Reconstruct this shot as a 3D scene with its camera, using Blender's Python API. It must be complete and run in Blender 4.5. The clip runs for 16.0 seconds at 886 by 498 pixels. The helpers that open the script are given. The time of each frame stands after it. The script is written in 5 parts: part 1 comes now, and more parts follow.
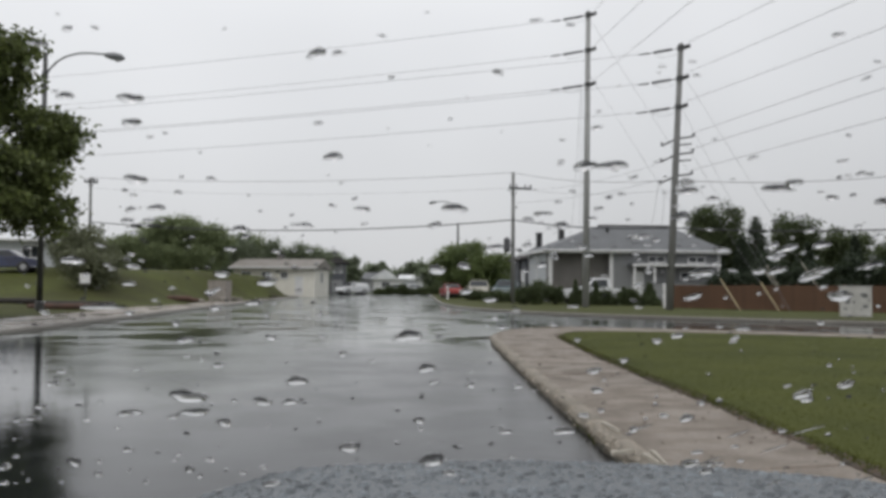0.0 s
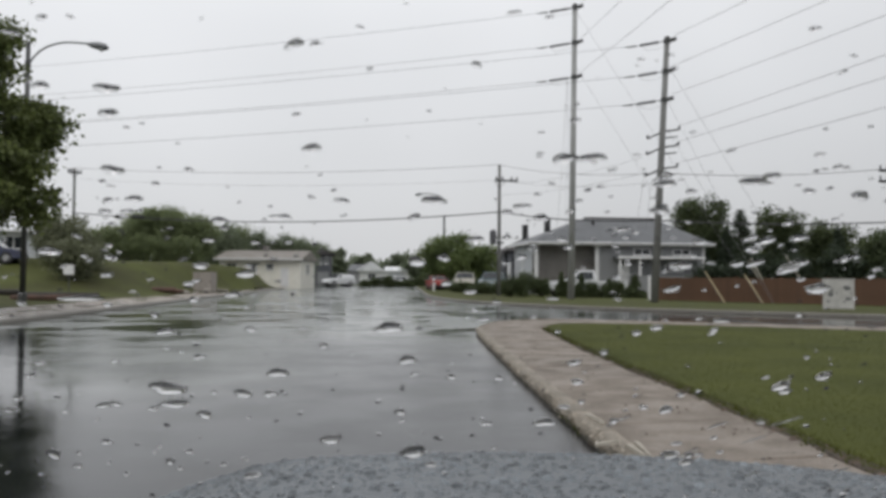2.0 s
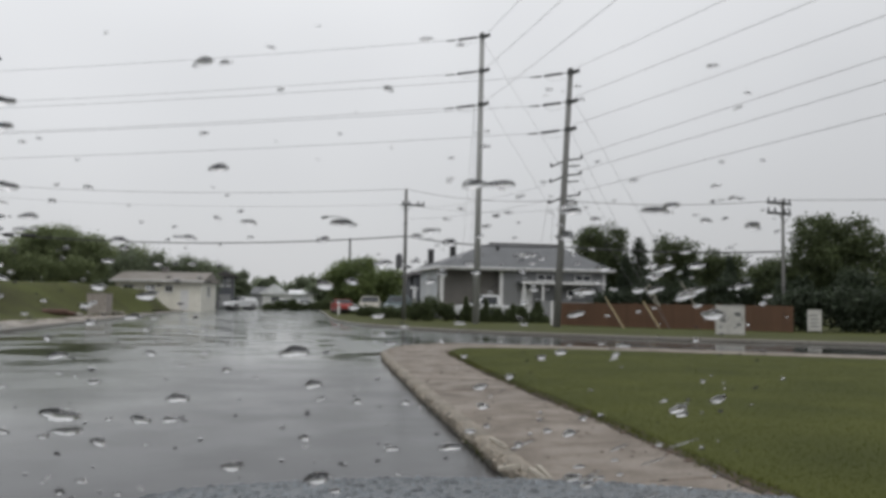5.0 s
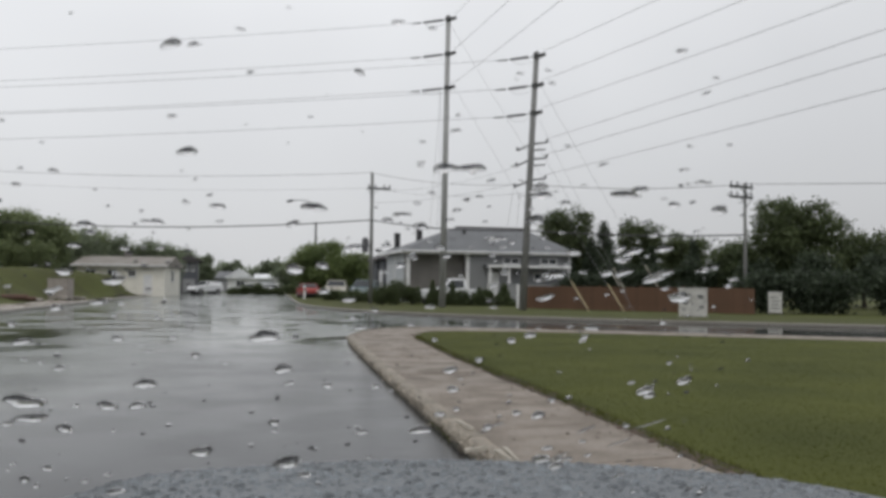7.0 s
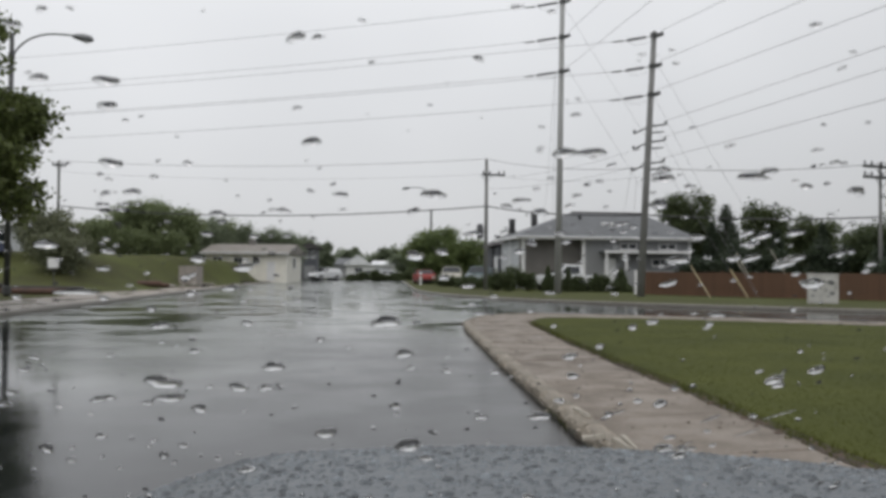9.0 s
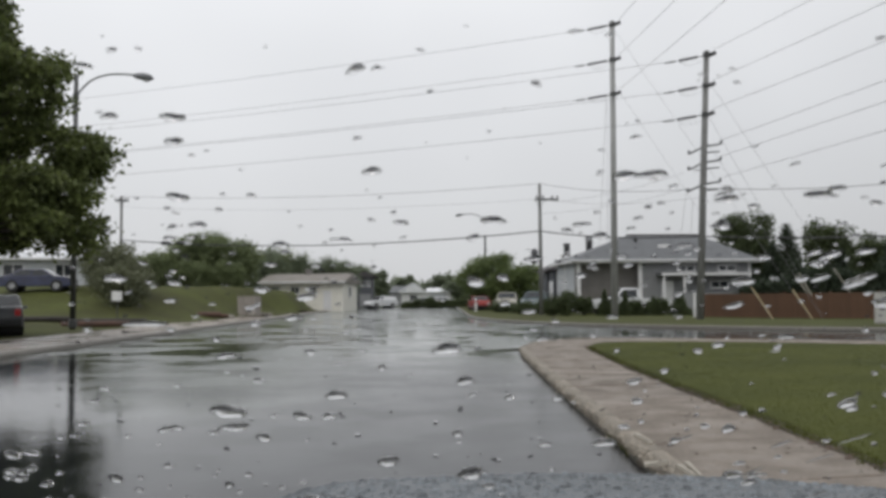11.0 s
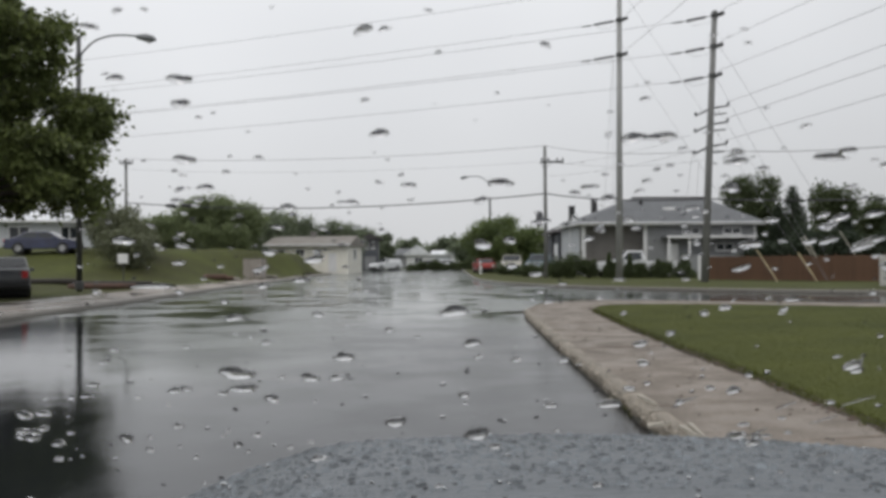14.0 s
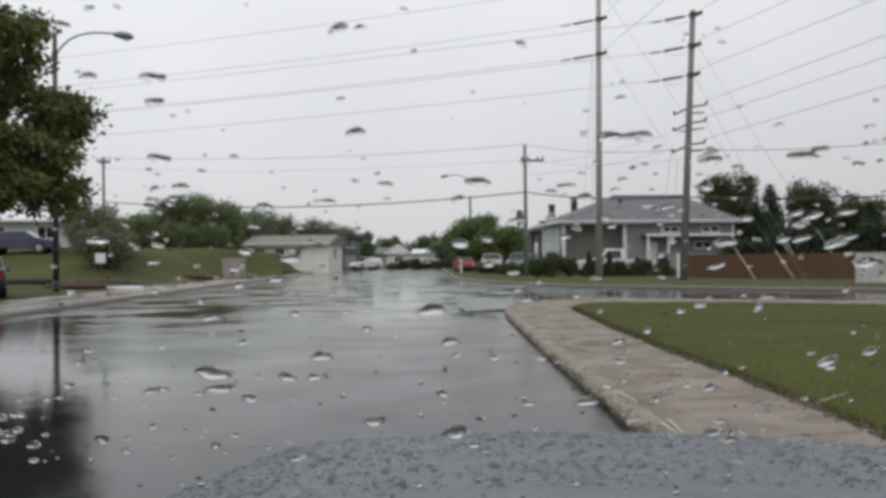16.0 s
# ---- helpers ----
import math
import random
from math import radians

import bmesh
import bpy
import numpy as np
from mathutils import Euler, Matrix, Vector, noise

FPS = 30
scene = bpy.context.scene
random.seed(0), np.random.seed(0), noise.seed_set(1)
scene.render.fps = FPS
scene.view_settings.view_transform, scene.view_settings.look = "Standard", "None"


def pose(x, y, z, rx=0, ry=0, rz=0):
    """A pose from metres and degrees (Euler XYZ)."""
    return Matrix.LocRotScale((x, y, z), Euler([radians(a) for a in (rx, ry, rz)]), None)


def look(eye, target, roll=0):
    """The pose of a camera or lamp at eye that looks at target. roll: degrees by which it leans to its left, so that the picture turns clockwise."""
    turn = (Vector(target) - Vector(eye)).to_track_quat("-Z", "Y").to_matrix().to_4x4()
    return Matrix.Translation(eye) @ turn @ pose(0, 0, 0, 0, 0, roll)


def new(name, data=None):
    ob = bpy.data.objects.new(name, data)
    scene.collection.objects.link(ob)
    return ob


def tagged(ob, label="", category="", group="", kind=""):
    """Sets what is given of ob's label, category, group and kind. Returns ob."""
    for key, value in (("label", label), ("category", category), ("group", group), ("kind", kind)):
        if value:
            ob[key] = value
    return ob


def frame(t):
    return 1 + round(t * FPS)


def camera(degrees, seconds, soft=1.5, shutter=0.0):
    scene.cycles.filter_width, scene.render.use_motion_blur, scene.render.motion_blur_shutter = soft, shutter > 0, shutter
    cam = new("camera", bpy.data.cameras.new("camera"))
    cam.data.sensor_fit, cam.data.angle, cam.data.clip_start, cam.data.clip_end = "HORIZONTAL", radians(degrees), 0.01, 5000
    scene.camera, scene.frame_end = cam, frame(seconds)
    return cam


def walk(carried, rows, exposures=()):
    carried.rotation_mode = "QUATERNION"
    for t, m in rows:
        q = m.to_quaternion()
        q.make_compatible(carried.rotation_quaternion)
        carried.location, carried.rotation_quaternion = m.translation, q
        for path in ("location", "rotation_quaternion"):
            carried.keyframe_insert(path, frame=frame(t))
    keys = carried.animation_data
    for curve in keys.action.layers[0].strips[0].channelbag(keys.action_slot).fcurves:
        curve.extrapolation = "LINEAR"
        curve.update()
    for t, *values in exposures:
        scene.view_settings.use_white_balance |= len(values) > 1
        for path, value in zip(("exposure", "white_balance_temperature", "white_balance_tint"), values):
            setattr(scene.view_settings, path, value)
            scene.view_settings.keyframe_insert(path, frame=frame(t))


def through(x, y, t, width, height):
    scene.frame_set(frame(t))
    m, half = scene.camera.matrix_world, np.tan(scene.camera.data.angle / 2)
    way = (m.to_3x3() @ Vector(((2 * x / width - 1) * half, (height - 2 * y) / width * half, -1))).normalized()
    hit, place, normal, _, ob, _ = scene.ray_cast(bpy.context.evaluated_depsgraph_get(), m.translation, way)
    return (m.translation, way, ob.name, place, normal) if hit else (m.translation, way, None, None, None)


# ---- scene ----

# camera: held still inside a parked car, turning only
cam = camera(53.74, 16.0, soft=3.6)
cam.data.dof.use_dof, cam.data.dof.focus_distance, cam.data.dof.aperture_fstop = True, 60, 22
EYE = Vector((0, 0, 1.35))
TURNS = [  # seconds, yaw, pitch, roll
    (0.0, -1.63, 2.40, 0.31),
    (0.5, -2.21, 2.18, 0.47),
    (1.0, -2.63, 1.95, 0.50),
    (1.5, -2.64, 1.79, 0.46),
    (2.0, -2.54, 1.88, 0.42),
    (2.5, -2.97, 1.88, 0.47),
    (3.0, -3.49, 1.90, 0.41),
    (3.5, -3.94, 2.03, 0.50),
    (4.0, -4.61, 2.44, 0.60),
    (4.5, -6.40, 3.09, 0.78),
    (5.0, -8.69, 3.52, 0.86),
    (5.2, -9.34, 3.63, 0.86),
    (6.2, -11.50, 3.10, 0.75),
    (7.3, -10.46, 2.32, 0.61),
    (7.5, -10.10, 2.24, 0.61),
    (8.0, -8.60, 1.97, 0.54),
    (8.5, -6.15, 1.67, 0.60),
    (9.0, -3.40, 1.50, 0.51),
    (9.5, -1.85, 1.95, 0.16),
    (10.0, -1.01, 2.56, -0.16),
    (10.2, -0.76, 2.76, -0.26),
    (11.2, 0.35, 3.25, -0.60),
    (12.3, 0.93, 3.22, -0.90),
    (12.5, 0.85, 2.92, -0.90),
    (13.0, 0.32, 2.11, -0.68),
    (13.5, 0.25, 1.21, -0.61),
    (14.0, 0.49, 0.78, -0.51),
    (14.5, 0.45, 0.69, -0.51),
    (15.0, 0.03, 0.73, -0.57),
    (15.5, -0.34, 0.81, -0.64),
    (16.0, -0.79, 0.68, -0.67),
]


def heading(yaw, pitch):
    a, b = radians(yaw), radians(pitch)
    return Vector((-math.sin(a) * math.cos(b), math.cos(a) * math.cos(b), math.sin(b)))


def sway(t):
    """The hand drifts a few millimetres sideways."""
    return Vector((float(np.interp(t, (0, 1.5, 5, 9, 10, 12.5, 14, 16), (3, 7, 5, 0, -1, -7, -5, -3))) / 1000, 0, 0))


walk(cam, [(t, look(EYE + sway(t), EYE + sway(t) + heading(y, p), r)) for t, y, p, r in TURNS],
     exposures=[(0, 0.0), (4.0, 0.03), (4.5, -0.09), (5.2, -0.05), (7.5, 0.0), (12.5, 0.0), (16, 0.05)])

# world: an even overcast sky with a faint sun behind the cloud
world = bpy.data.worlds.new("overcast")
scene.world = world
world.use_nodes = True
wn, wl = world.node_tree.nodes, world.node_tree.links
wn.clear()
w_out = wn.new("ShaderNodeOutputWorld")
w_bg = wn.new("ShaderNodeBackground")
w_sky = wn.new("ShaderNodeTexSky")
w_sky.sky_type = "NISHITA"
w_sky.sun_disc = False
w_sky.sun_elevation, w_sky.sun_rotation = radians(55), radians(200)
w_sky.dust_density = 4
w_scale = wn.new("ShaderNodeVectorMath")
w_scale.operation = "SCALE"
w_scale.inputs["Scale"].default_value = 0.08
w_coord = wn.new("ShaderNodeTexCoord")
w_noise = wn.new("ShaderNodeTexNoise")
w_noise.inputs["Scale"].default_value = 1.6
w_noise.inputs["Detail"].default_value = 3
w_ramp = wn.new("ShaderNodeValToRGB")
w_ramp.color_ramp.elements[0].position, w_ramp.color_ramp.elements[0].color = 0.3, (0.69, 0.70, 0.72, 1)
w_ramp.color_ramp.elements[1].position, w_ramp.color_ramp.elements[1].color = 0.7, (0.83, 0.84, 0.86, 1)
w_mix = wn.new("ShaderNodeMixRGB")
w_mix.inputs[0].default_value = 0.92
wl.new(w_sky.outputs[0], w_scale.inputs[0])
wl.new(w_coord.outputs["Generated"], w_noise.inputs["Vector"])
wl.new(w_noise.outputs[0], w_ramp.inputs[0])
wl.new(w_scale.outputs[0], w_mix.inputs[1])
wl.new(w_ramp.outputs[0], w_mix.inputs[2])
w_sep = wn.new("ShaderNodeSeparateXYZ")
w_lift = wn.new("ShaderNodeMapRange")
w_lift.inputs["From Min"].default_value, w_lift.inputs["From Max"].default_value = 0.0, 0.45
w_lift.inputs["To Min"].default_value, w_lift.inputs["To Max"].default_value = 0.83, 1.22
w_grad = wn.new("ShaderNodeVectorMath")
w_grad.operation = "SCALE"
wl.new(w_coord.outputs["Generated"], w_sep.inputs[0])
wl.new(w_sep.outputs["Z"], w_lift.inputs["Value"])
wl.new(w_mix.outputs[0], w_grad.inputs[0])
w_side = wn.new("ShaderNodeMath")
w_side.operation = "MULTIPLY_ADD"
w_side.inputs[1].default_value = -0.17
wl.new(w_sep.outputs["X"], w_side.inputs[0])
wl.new(w_lift.outputs[0], w_side.inputs[2])
wl.new(w_side.outputs[0], w_grad.inputs["Scale"])
wl.new(w_grad.outputs[0], w_bg.inputs[0])
w_bg.inputs[1].default_value = 1.0
wl.new(w_bg.outputs[0], w_out.inputs[0])
sun = new("sun", bpy.data.lights.new("sun", "SUN"))
sun.data.energy, sun.data.angle, sun.data.color = 0.6, radians(40), (1.0, 0.97, 0.93)
sun.matrix_world = look((0, 0, 50), (12, 30, 0))


# materials
def mat(name, base, rough=0.6, second=None, scale=4.0, amount=0.5, bump=0.0, bump_scale=60.0, metal=0.0, coat=0.0,
        grain=0.15, spread=0.0, per_object=0.0, stretch=(1, 1, 1), rough2=None, ior=1.5):
    m = bpy.data.materials.new(name)
    m.use_nodes = True
    n, l = m.node_tree.nodes, m.node_tree.links
    p = n["Principled BSDF"]
    p.inputs["Roughness"].default_value = rough
    p.inputs["Metallic"].default_value = metal
    p.inputs["Coat Weight"].default_value = coat
    p.inputs["IOR"].default_value = ior
    tc = n.new("ShaderNodeTexCoord")
    mp = n.new("ShaderNodeMapping")
    mp.inputs["Scale"].default_value = stretch
    l.new(tc.outputs["Object"], mp.inputs["Vector"])
    big = n.new("ShaderNodeTexNoise")
    big.inputs["Scale"].default_value, big.inputs["Detail"].default_value = scale, 5
    l.new(mp.outputs[0], big.inputs["Vector"])
    fine = n.new("ShaderNodeTexNoise")
    fine.inputs["Scale"].default_value, fine.inputs["Detail"].default_value = bump_scale, 3
    l.new(mp.outputs[0], fine.inputs["Vector"])
    b = Vector(base)
    s = Vector(second) if second else b * 0.7
    r = n.new("ShaderNodeValToRGB")
    r.color_ramp.elements[0].position = 0.5 - 0.25 * amount
    r.color_ramp.elements[1].position = 0.5 + 0.25 * amount
    r.color_ramp.elements[0].color, r.color_ramp.elements[1].color = (*s, 1), (*b, 1)
    l.new(big.outputs[0], r.inputs[0])
    last = r.outputs[0]
    if grain:
        g = n.new("ShaderNodeMapRange")
        g.inputs["From Min"].default_value, g.inputs["From Max"].default_value = 0.3, 0.7
        g.inputs["To Min"].default_value, g.inputs["To Max"].default_value = 1 - grain, 1 + grain
        l.new(fine.outputs[0], g.inputs["Value"])
        v = n.new("ShaderNodeVectorMath")
        v.operation = "SCALE"
        l.new(last, v.inputs[0])
        l.new(g.outputs[0], v.inputs["Scale"])
        last = v.outputs[0]
    for amt, kind in ((spread, "ShaderNodeNewGeometry"), (per_object, "ShaderNodeObjectInfo")):
        if amt:
            o = n.new(kind)
            g = n.new("ShaderNodeMapRange")
            g.inputs["To Min"].default_value, g.inputs["To Max"].default_value = 1 - amt, 1 + amt
            l.new(o.outputs["Random Per Island" if kind.endswith("Geometry") else "Random"], g.inputs["Value"])
            v = n.new("ShaderNodeVectorMath")
            v.operation = "SCALE"
            l.new(last, v.inputs[0])
            l.new(g.outputs[0], v.inputs["Scale"])
            last = v.outputs[0]
    l.new(last, p.inputs["Base Color"])
    if rough2 is not None:
        g = n.new("ShaderNodeMapRange")
        g.inputs["From Min"].default_value, g.inputs["From Max"].default_value = 0.38, 0.62
        g.inputs["To Min"].default_value, g.inputs["To Max"].default_value = rough, rough2
        l.new(big.outputs[0], g.inputs["Value"])
        l.new(g.outputs[0], p.inputs["Roughness"])
    if bump:
        bp = n.new("ShaderNodeBump")
        bp.inputs["Strength"].default_value, bp.inputs["Distance"].default_value = bump, 0.02
        l.new(fine.outputs[0], bp.inputs["Height"])
        l.new(bp.outputs[0], p.inputs["Normal"])
    return m


def wet_asphalt():
    """Dark tarmac under a thin film of rain: smooth pools where the large noise is low, rough crowns with less water
    between them; further off, sky sheen is put into the base colour.
    """
    m = bpy.data.materials.new("wet_asphalt")
    m.use_nodes = True
    n, l = m.node_tree.nodes, m.node_tree.links
    p = n["Principled BSDF"]
    tc = n.new("ShaderNodeTexCoord")
    sep = n.new("ShaderNodeSeparateXYZ")
    l.new(tc.outputs["Object"], sep.inputs[0])

    def cloud(scale, detail, stretch=(1, 1, 1)):
        mp = n.new("ShaderNodeMapping")
        mp.inputs["Scale"].default_value = stretch
        l.new(tc.outputs["Object"], mp.inputs["Vector"])
        t = n.new("ShaderNodeTexNoise")
        t.inputs["Scale"].default_value, t.inputs["Detail"].default_value = scale, detail
        l.new(mp.outputs[0], t.inputs["Vector"])
        return t.outputs[0]

    def span(value, a, b, c=0.0, d=1.0):
        r = n.new("ShaderNodeMapRange")
        r.interpolation_type = "SMOOTHSTEP"
        for key, v in (("From Min", a), ("From Max", b), ("To Min", c), ("To Max", d)):
            r.inputs[key].default_value = v
        l.new(value, r.inputs["Value"])
        return r.outputs[0]

    def calc(op, a, b):
        r = n.new("ShaderNodeMath")
        r.operation = op
        for k, v in enumerate((a, b)):
            if hasattr(v, "links"):
                l.new(v, r.inputs[k])
            else:
                r.inputs[k].default_value = v
        return r.outputs[0]

    def between(f, a, b):
        r = n.new("ShaderNodeMix")
        l.new(f, r.inputs[0])
        for k, v in ((2, a), (3, b)):
            if hasattr(v, "links"):
                l.new(v, r.inputs[k])
            else:
                r.inputs[k].default_value = v
        return r.outputs[0]

    def tint(value, lo, hi, a=0.35, b=0.65):
        r = n.new("ShaderNodeValToRGB")
        r.color_ramp.elements[0].position, r.color_ramp.elements[0].color = a, (*lo, 1)
        r.color_ramp.elements[1].position, r.color_ramp.elements[1].color = b, (*hi, 1)
        l.new(value, r.inputs[0])
        return r.outputs[0]

    pool = cloud(0.42, 7, (0.95, 1.3, 1))
    patch = cloud(0.9, 3)
    off = span(sep.outputs["Y"], 13, 24)
    # near the car an even film, further off pools between drained crowns
    near_ro = span(patch, 0.35, 0.65, 0.19, 0.25)
    far_ro = span(pool, 0.43, 0.54, 0.05, 0.25)
    near_ro = calc("MULTIPLY", near_ro, calc("MAXIMUM", span(sep.outputs["X"], -4.5, -0.3, 0.4, 1.0), span(sep.outputs["Y"], 9.5, 13.5, 0.4, 1.0)))
    rough = between(off, near_ro, far_ro)
    # standing water in the opposite gutter, where the tree mirrors
    lean = calc("ADD", sep.outputs["X"], calc("MULTIPLY", sep.outputs["Y"], 0.39))
    gutter = calc("MULTIPLY", span(calc("ADD", lean, calc("MULTIPLY", patch, 1.6)), 0.2, 1.0, 1.0, 0.0), span(sep.outputs["Y"], 19, 24, 1.0, 0.0))
    rough = between(gutter, rough, 0.035)
    # the side street drains towards the junction
    cross = span(sep.outputs["X"], 4.0, 11.0, 1.0, 0.6)
    l.new(calc("MULTIPLY", rough, cross), p.inputs["Roughness"])
    wet = tint(pool, (0.008, 0.009, 0.011), (0.018, 0.02, 0.023))
    # crowns with less water; sky and tree reflection put into their paler colour
    drained_sheen = tint(pool, (0.05, 0.058, 0.053), (0.148, 0.162, 0.15), 0.42, 0.56)
    tone = n.new("ShaderNodeMix")
    tone.data_type = "RGBA"
    # sky sheen put into the opposite lane's colour too, up to the standing water
    lane = calc("MULTIPLY", span(sep.outputs["X"], -4.0, 0.2, 0.85, 0.0), span(sep.outputs["Y"], 8.0, 13.0))
    dry_sheen = calc("MAXIMUM", calc("MULTIPLY", off, span(sep.outputs["X"], 2.0, 10.0, 1.0, 0.15)), lane)
    l.new(calc("MULTIPLY", dry_sheen, calc("SUBTRACT", 1.0, gutter)), tone.inputs[0])
    l.new(wet, tone.inputs[6])
    l.new(drained_sheen, tone.inputs[7])
    l.new(tone.outputs[2], p.inputs["Base Color"])
    p.inputs["IOR"].default_value = 1.333
    height = calc("ADD", calc("MULTIPLY", cloud(140, 2), 0.12), calc("ADD", cloud(5, 3), calc("MULTIPLY", cloud(1.1, 2), 2.0)))
    bp = n.new("ShaderNodeBump")
    bp.inputs["Distance"].default_value = 0.02
    l.new(calc("MAXIMUM", span(sep.outputs["X"], 4.0, 11.0, 0.045, 0.07), calc("MULTIPLY", gutter, 0.08)), bp.inputs["Strength"])
    l.new(height, bp.inputs["Height"])
    l.new(bp.outputs[0], p.inputs["Normal"])
    return m


def leaf_mat(name, base, second, scale=0.5, spread=0.35, through=0.35):
    """Leaves: part of the light passes through them."""
    m = mat(name, base, 0.5, second, scale, 0.8, 0, 5, grain=0, spread=spread)
    n, l = m.node_tree.nodes, m.node_tree.links
    p, out = n["Principled BSDF"], n["Material Output"]
    p.inputs["Specular IOR Level"].default_value = 0.3
    tr = n.new("ShaderNodeBsdfTranslucent")
    mx = n.new("ShaderNodeMixShader")
    mx.inputs[0].default_value = through
    l.new(p.inputs["Base Color"].links[0].from_socket, tr.inputs[0])
    l.new(p.outputs[0], mx.inputs[1])
    l.new(tr.outputs[0], mx.inputs[2])
    l.new(mx.outputs[0], out.inputs[0])
    return m


def glass(name, tint=(1, 1, 1), ior=1.45, rough=0.0):
    m = bpy.data.materials.new(name)
    m.use_nodes = True
    p = m.node_tree.nodes["Principled BSDF"]
    p.inputs["Base Color"].default_value = (*tint, 1)
    p.inputs["Transmission Weight"].default_value = 1
    p.inputs["Roughness"].default_value, p.inputs["IOR"].default_value = rough, ior
    return m


ASPHALT = wet_asphalt()
SOIL = mat("wet_ground", (0.075, 0.10, 0.035), 0.85, (0.06, 0.06, 0.035), 0.15, 0.8, 0.4, 3)
TURF = mat("lawn_turf", (0.078, 0.086, 0.018), 0.9, (0.045, 0.053, 0.011), 0.55, 1.0, 0.1, 30, grain=0.1)
TURF.node_tree.nodes["Principled BSDF"].inputs["Specular IOR Level"].default_value = 0.15
TURF_FAR = mat("bank_grass", (0.080, 0.092, 0.025), 0.9, (0.050, 0.050, 0.021), 0.25, 0.9, 0.5, 9, grain=0.3)
TURF_FAR.node_tree.nodes["Principled BSDF"].inputs["Specular IOR Level"].default_value = 0.15
BLADE = leaf_mat("grass_blade", (0.088, 0.098, 0.021), (0.056, 0.066, 0.015), 0.55, 0.08, 0.5)
BLADE.node_tree.nodes["Principled BSDF"].inputs["Specular IOR Level"].default_value = 0.05
CONCRETE = mat("wet_concrete_slab", (0.252, 0.212, 0.174), 0.7, (0.122, 0.101, 0.081), 2.2, 1.0, 0.35, 55, grain=0.3, per_object=0.08, rough2=0.5, ior=1.36)
CONCRETE_PALE = mat("pale_wet_concrete", (0.35, 0.30, 0.255), 0.12, (0.13, 0.108, 0.09), 1.1, 0.9, 0.3, 30, grain=0.25, rough2=0.55, ior=1.36, stretch=(1, 0.45, 1))
KERB = mat("worn_kerb_concrete", (0.31, 0.265, 0.21), 0.6, (0.12, 0.105, 0.08), 2.4, 0.9, 0.7, 28, grain=0.3, per_object=0.1)
KERB_FAR = mat("pale_kerb", (0.33, 0.31, 0.275), 0.6, (0.17, 0.16, 0.145), 1.0, 0.8, 0.3, 20)
KERB_WET = mat("wet_grey_kerb", (0.25, 0.235, 0.205), 0.55, (0.12, 0.112, 0.098), 1.0, 0.8, 0.3, 20)
DIRT = mat("verge_dirt", (0.065, 0.047, 0.032), 0.85, (0.035, 0.03, 0.02), 6, 0.8, 0.8, 40, grain=0.4)
POLE_PALE = mat("pale_pole_wood", (0.37, 0.375, 0.37), 0.75, (0.27, 0.272, 0.268), 5, 0.8, 0.4, 40, stretch=(1, 1, 0.06))
POLE_WOOD = mat("weathered_pole_wood", (0.22, 0.22, 0.215), 0.75, (0.15, 0.15, 0.145), 5, 0.8, 0.4, 40, stretch=(1, 1, 0.06))
POLE_DARK = mat("dark_metal_pole", (0.06, 0.062, 0.062), 0.45, (0.04, 0.042, 0.042), 5, 0.8, 0.1, 60)
LAMP_GREY = mat("lamp_grey_metal", (0.22, 0.23, 0.24), 0.4, None, 8, 0.5, metal=0.3)
WIRE = mat("cable_black", (0.07, 0.07, 0.075), 0.6)
WIRE_PALE = mat("bare_conductor", (0.23, 0.23, 0.24), 0.5)
INSUL = mat("insulator_grey", (0.10, 0.10, 0.11), 0.35)
YELLOW = mat("guy_guard_yellow", (0.46, 0.38, 0.21), 0.5, (0.36, 0.30, 0.17), 6, 0.6)
GUARD_PALE = mat("guy_guard_pale", (0.44, 0.41, 0.34), 0.5, (0.34, 0.32, 0.26), 6, 0.6)
SIDING_DARK = mat("dark_slate_siding", (0.085, 0.09, 0.105), 0.6, (0.065, 0.07, 0.08), 1.2, 0.6, 0.1, 30)
SIDING = mat("grey_siding", (0.24, 0.245, 0.25), 0.6, (0.21, 0.215, 0.22), 1.2, 0.6, 0.1, 30)
SIDING_PALE = mat("pale_siding", (0.50, 0.52, 0.54), 0.6, (0.44, 0.46, 0.48), 1.2, 0.6, 0.1, 30)
BRICK_TAN = mat("tan_brick_wall", (0.185, 0.175, 0.165), 0.75, (0.145, 0.137, 0.128), 1.4, 0.8, 0.3, 25)
SHINGLE = mat("grey_shingle", (0.142, 0.148, 0.155), 0.62, (0.104, 0.109, 0.115), 1.0, 0.8, 0.4, 22, grain=0.25)
SHINGLE_TAN = mat("tan_shingle", (0.225, 0.21, 0.19), 0.7, (0.17, 0.15, 0.13), 0.8, 0.8, 0.4, 22, grain=0.25)
SHINGLE_DARK = mat("dark_shingle", (0.06, 0.055, 0.055), 0.7, (0.045, 0.04, 0.04), 0.8, 0.8, 0.4, 22)
WHITE_ROOF = mat("pale_metal_roof", (0.78, 0.79, 0.80), 0.45, (0.52, 0.54, 0.56), 0.8, 0.6, 0.1, 20)
TRIM = mat("white_trim", (0.74, 0.74, 0.74), 0.45, (0.66, 0.66, 0.66), 3, 0.5)
CREAM = mat("cream_stucco", (0.80, 0.78, 0.71), 0.7, (0.70, 0.68, 0.61), 1.5, 0.7, 0.2, 20)
PANE = mat("window_pane", (0.03, 0.035, 0.04), 0.08, None, 3, 0.4, grain=0)
BLACK = mat("soot_black", (0.022, 0.022, 0.024), 0.6)
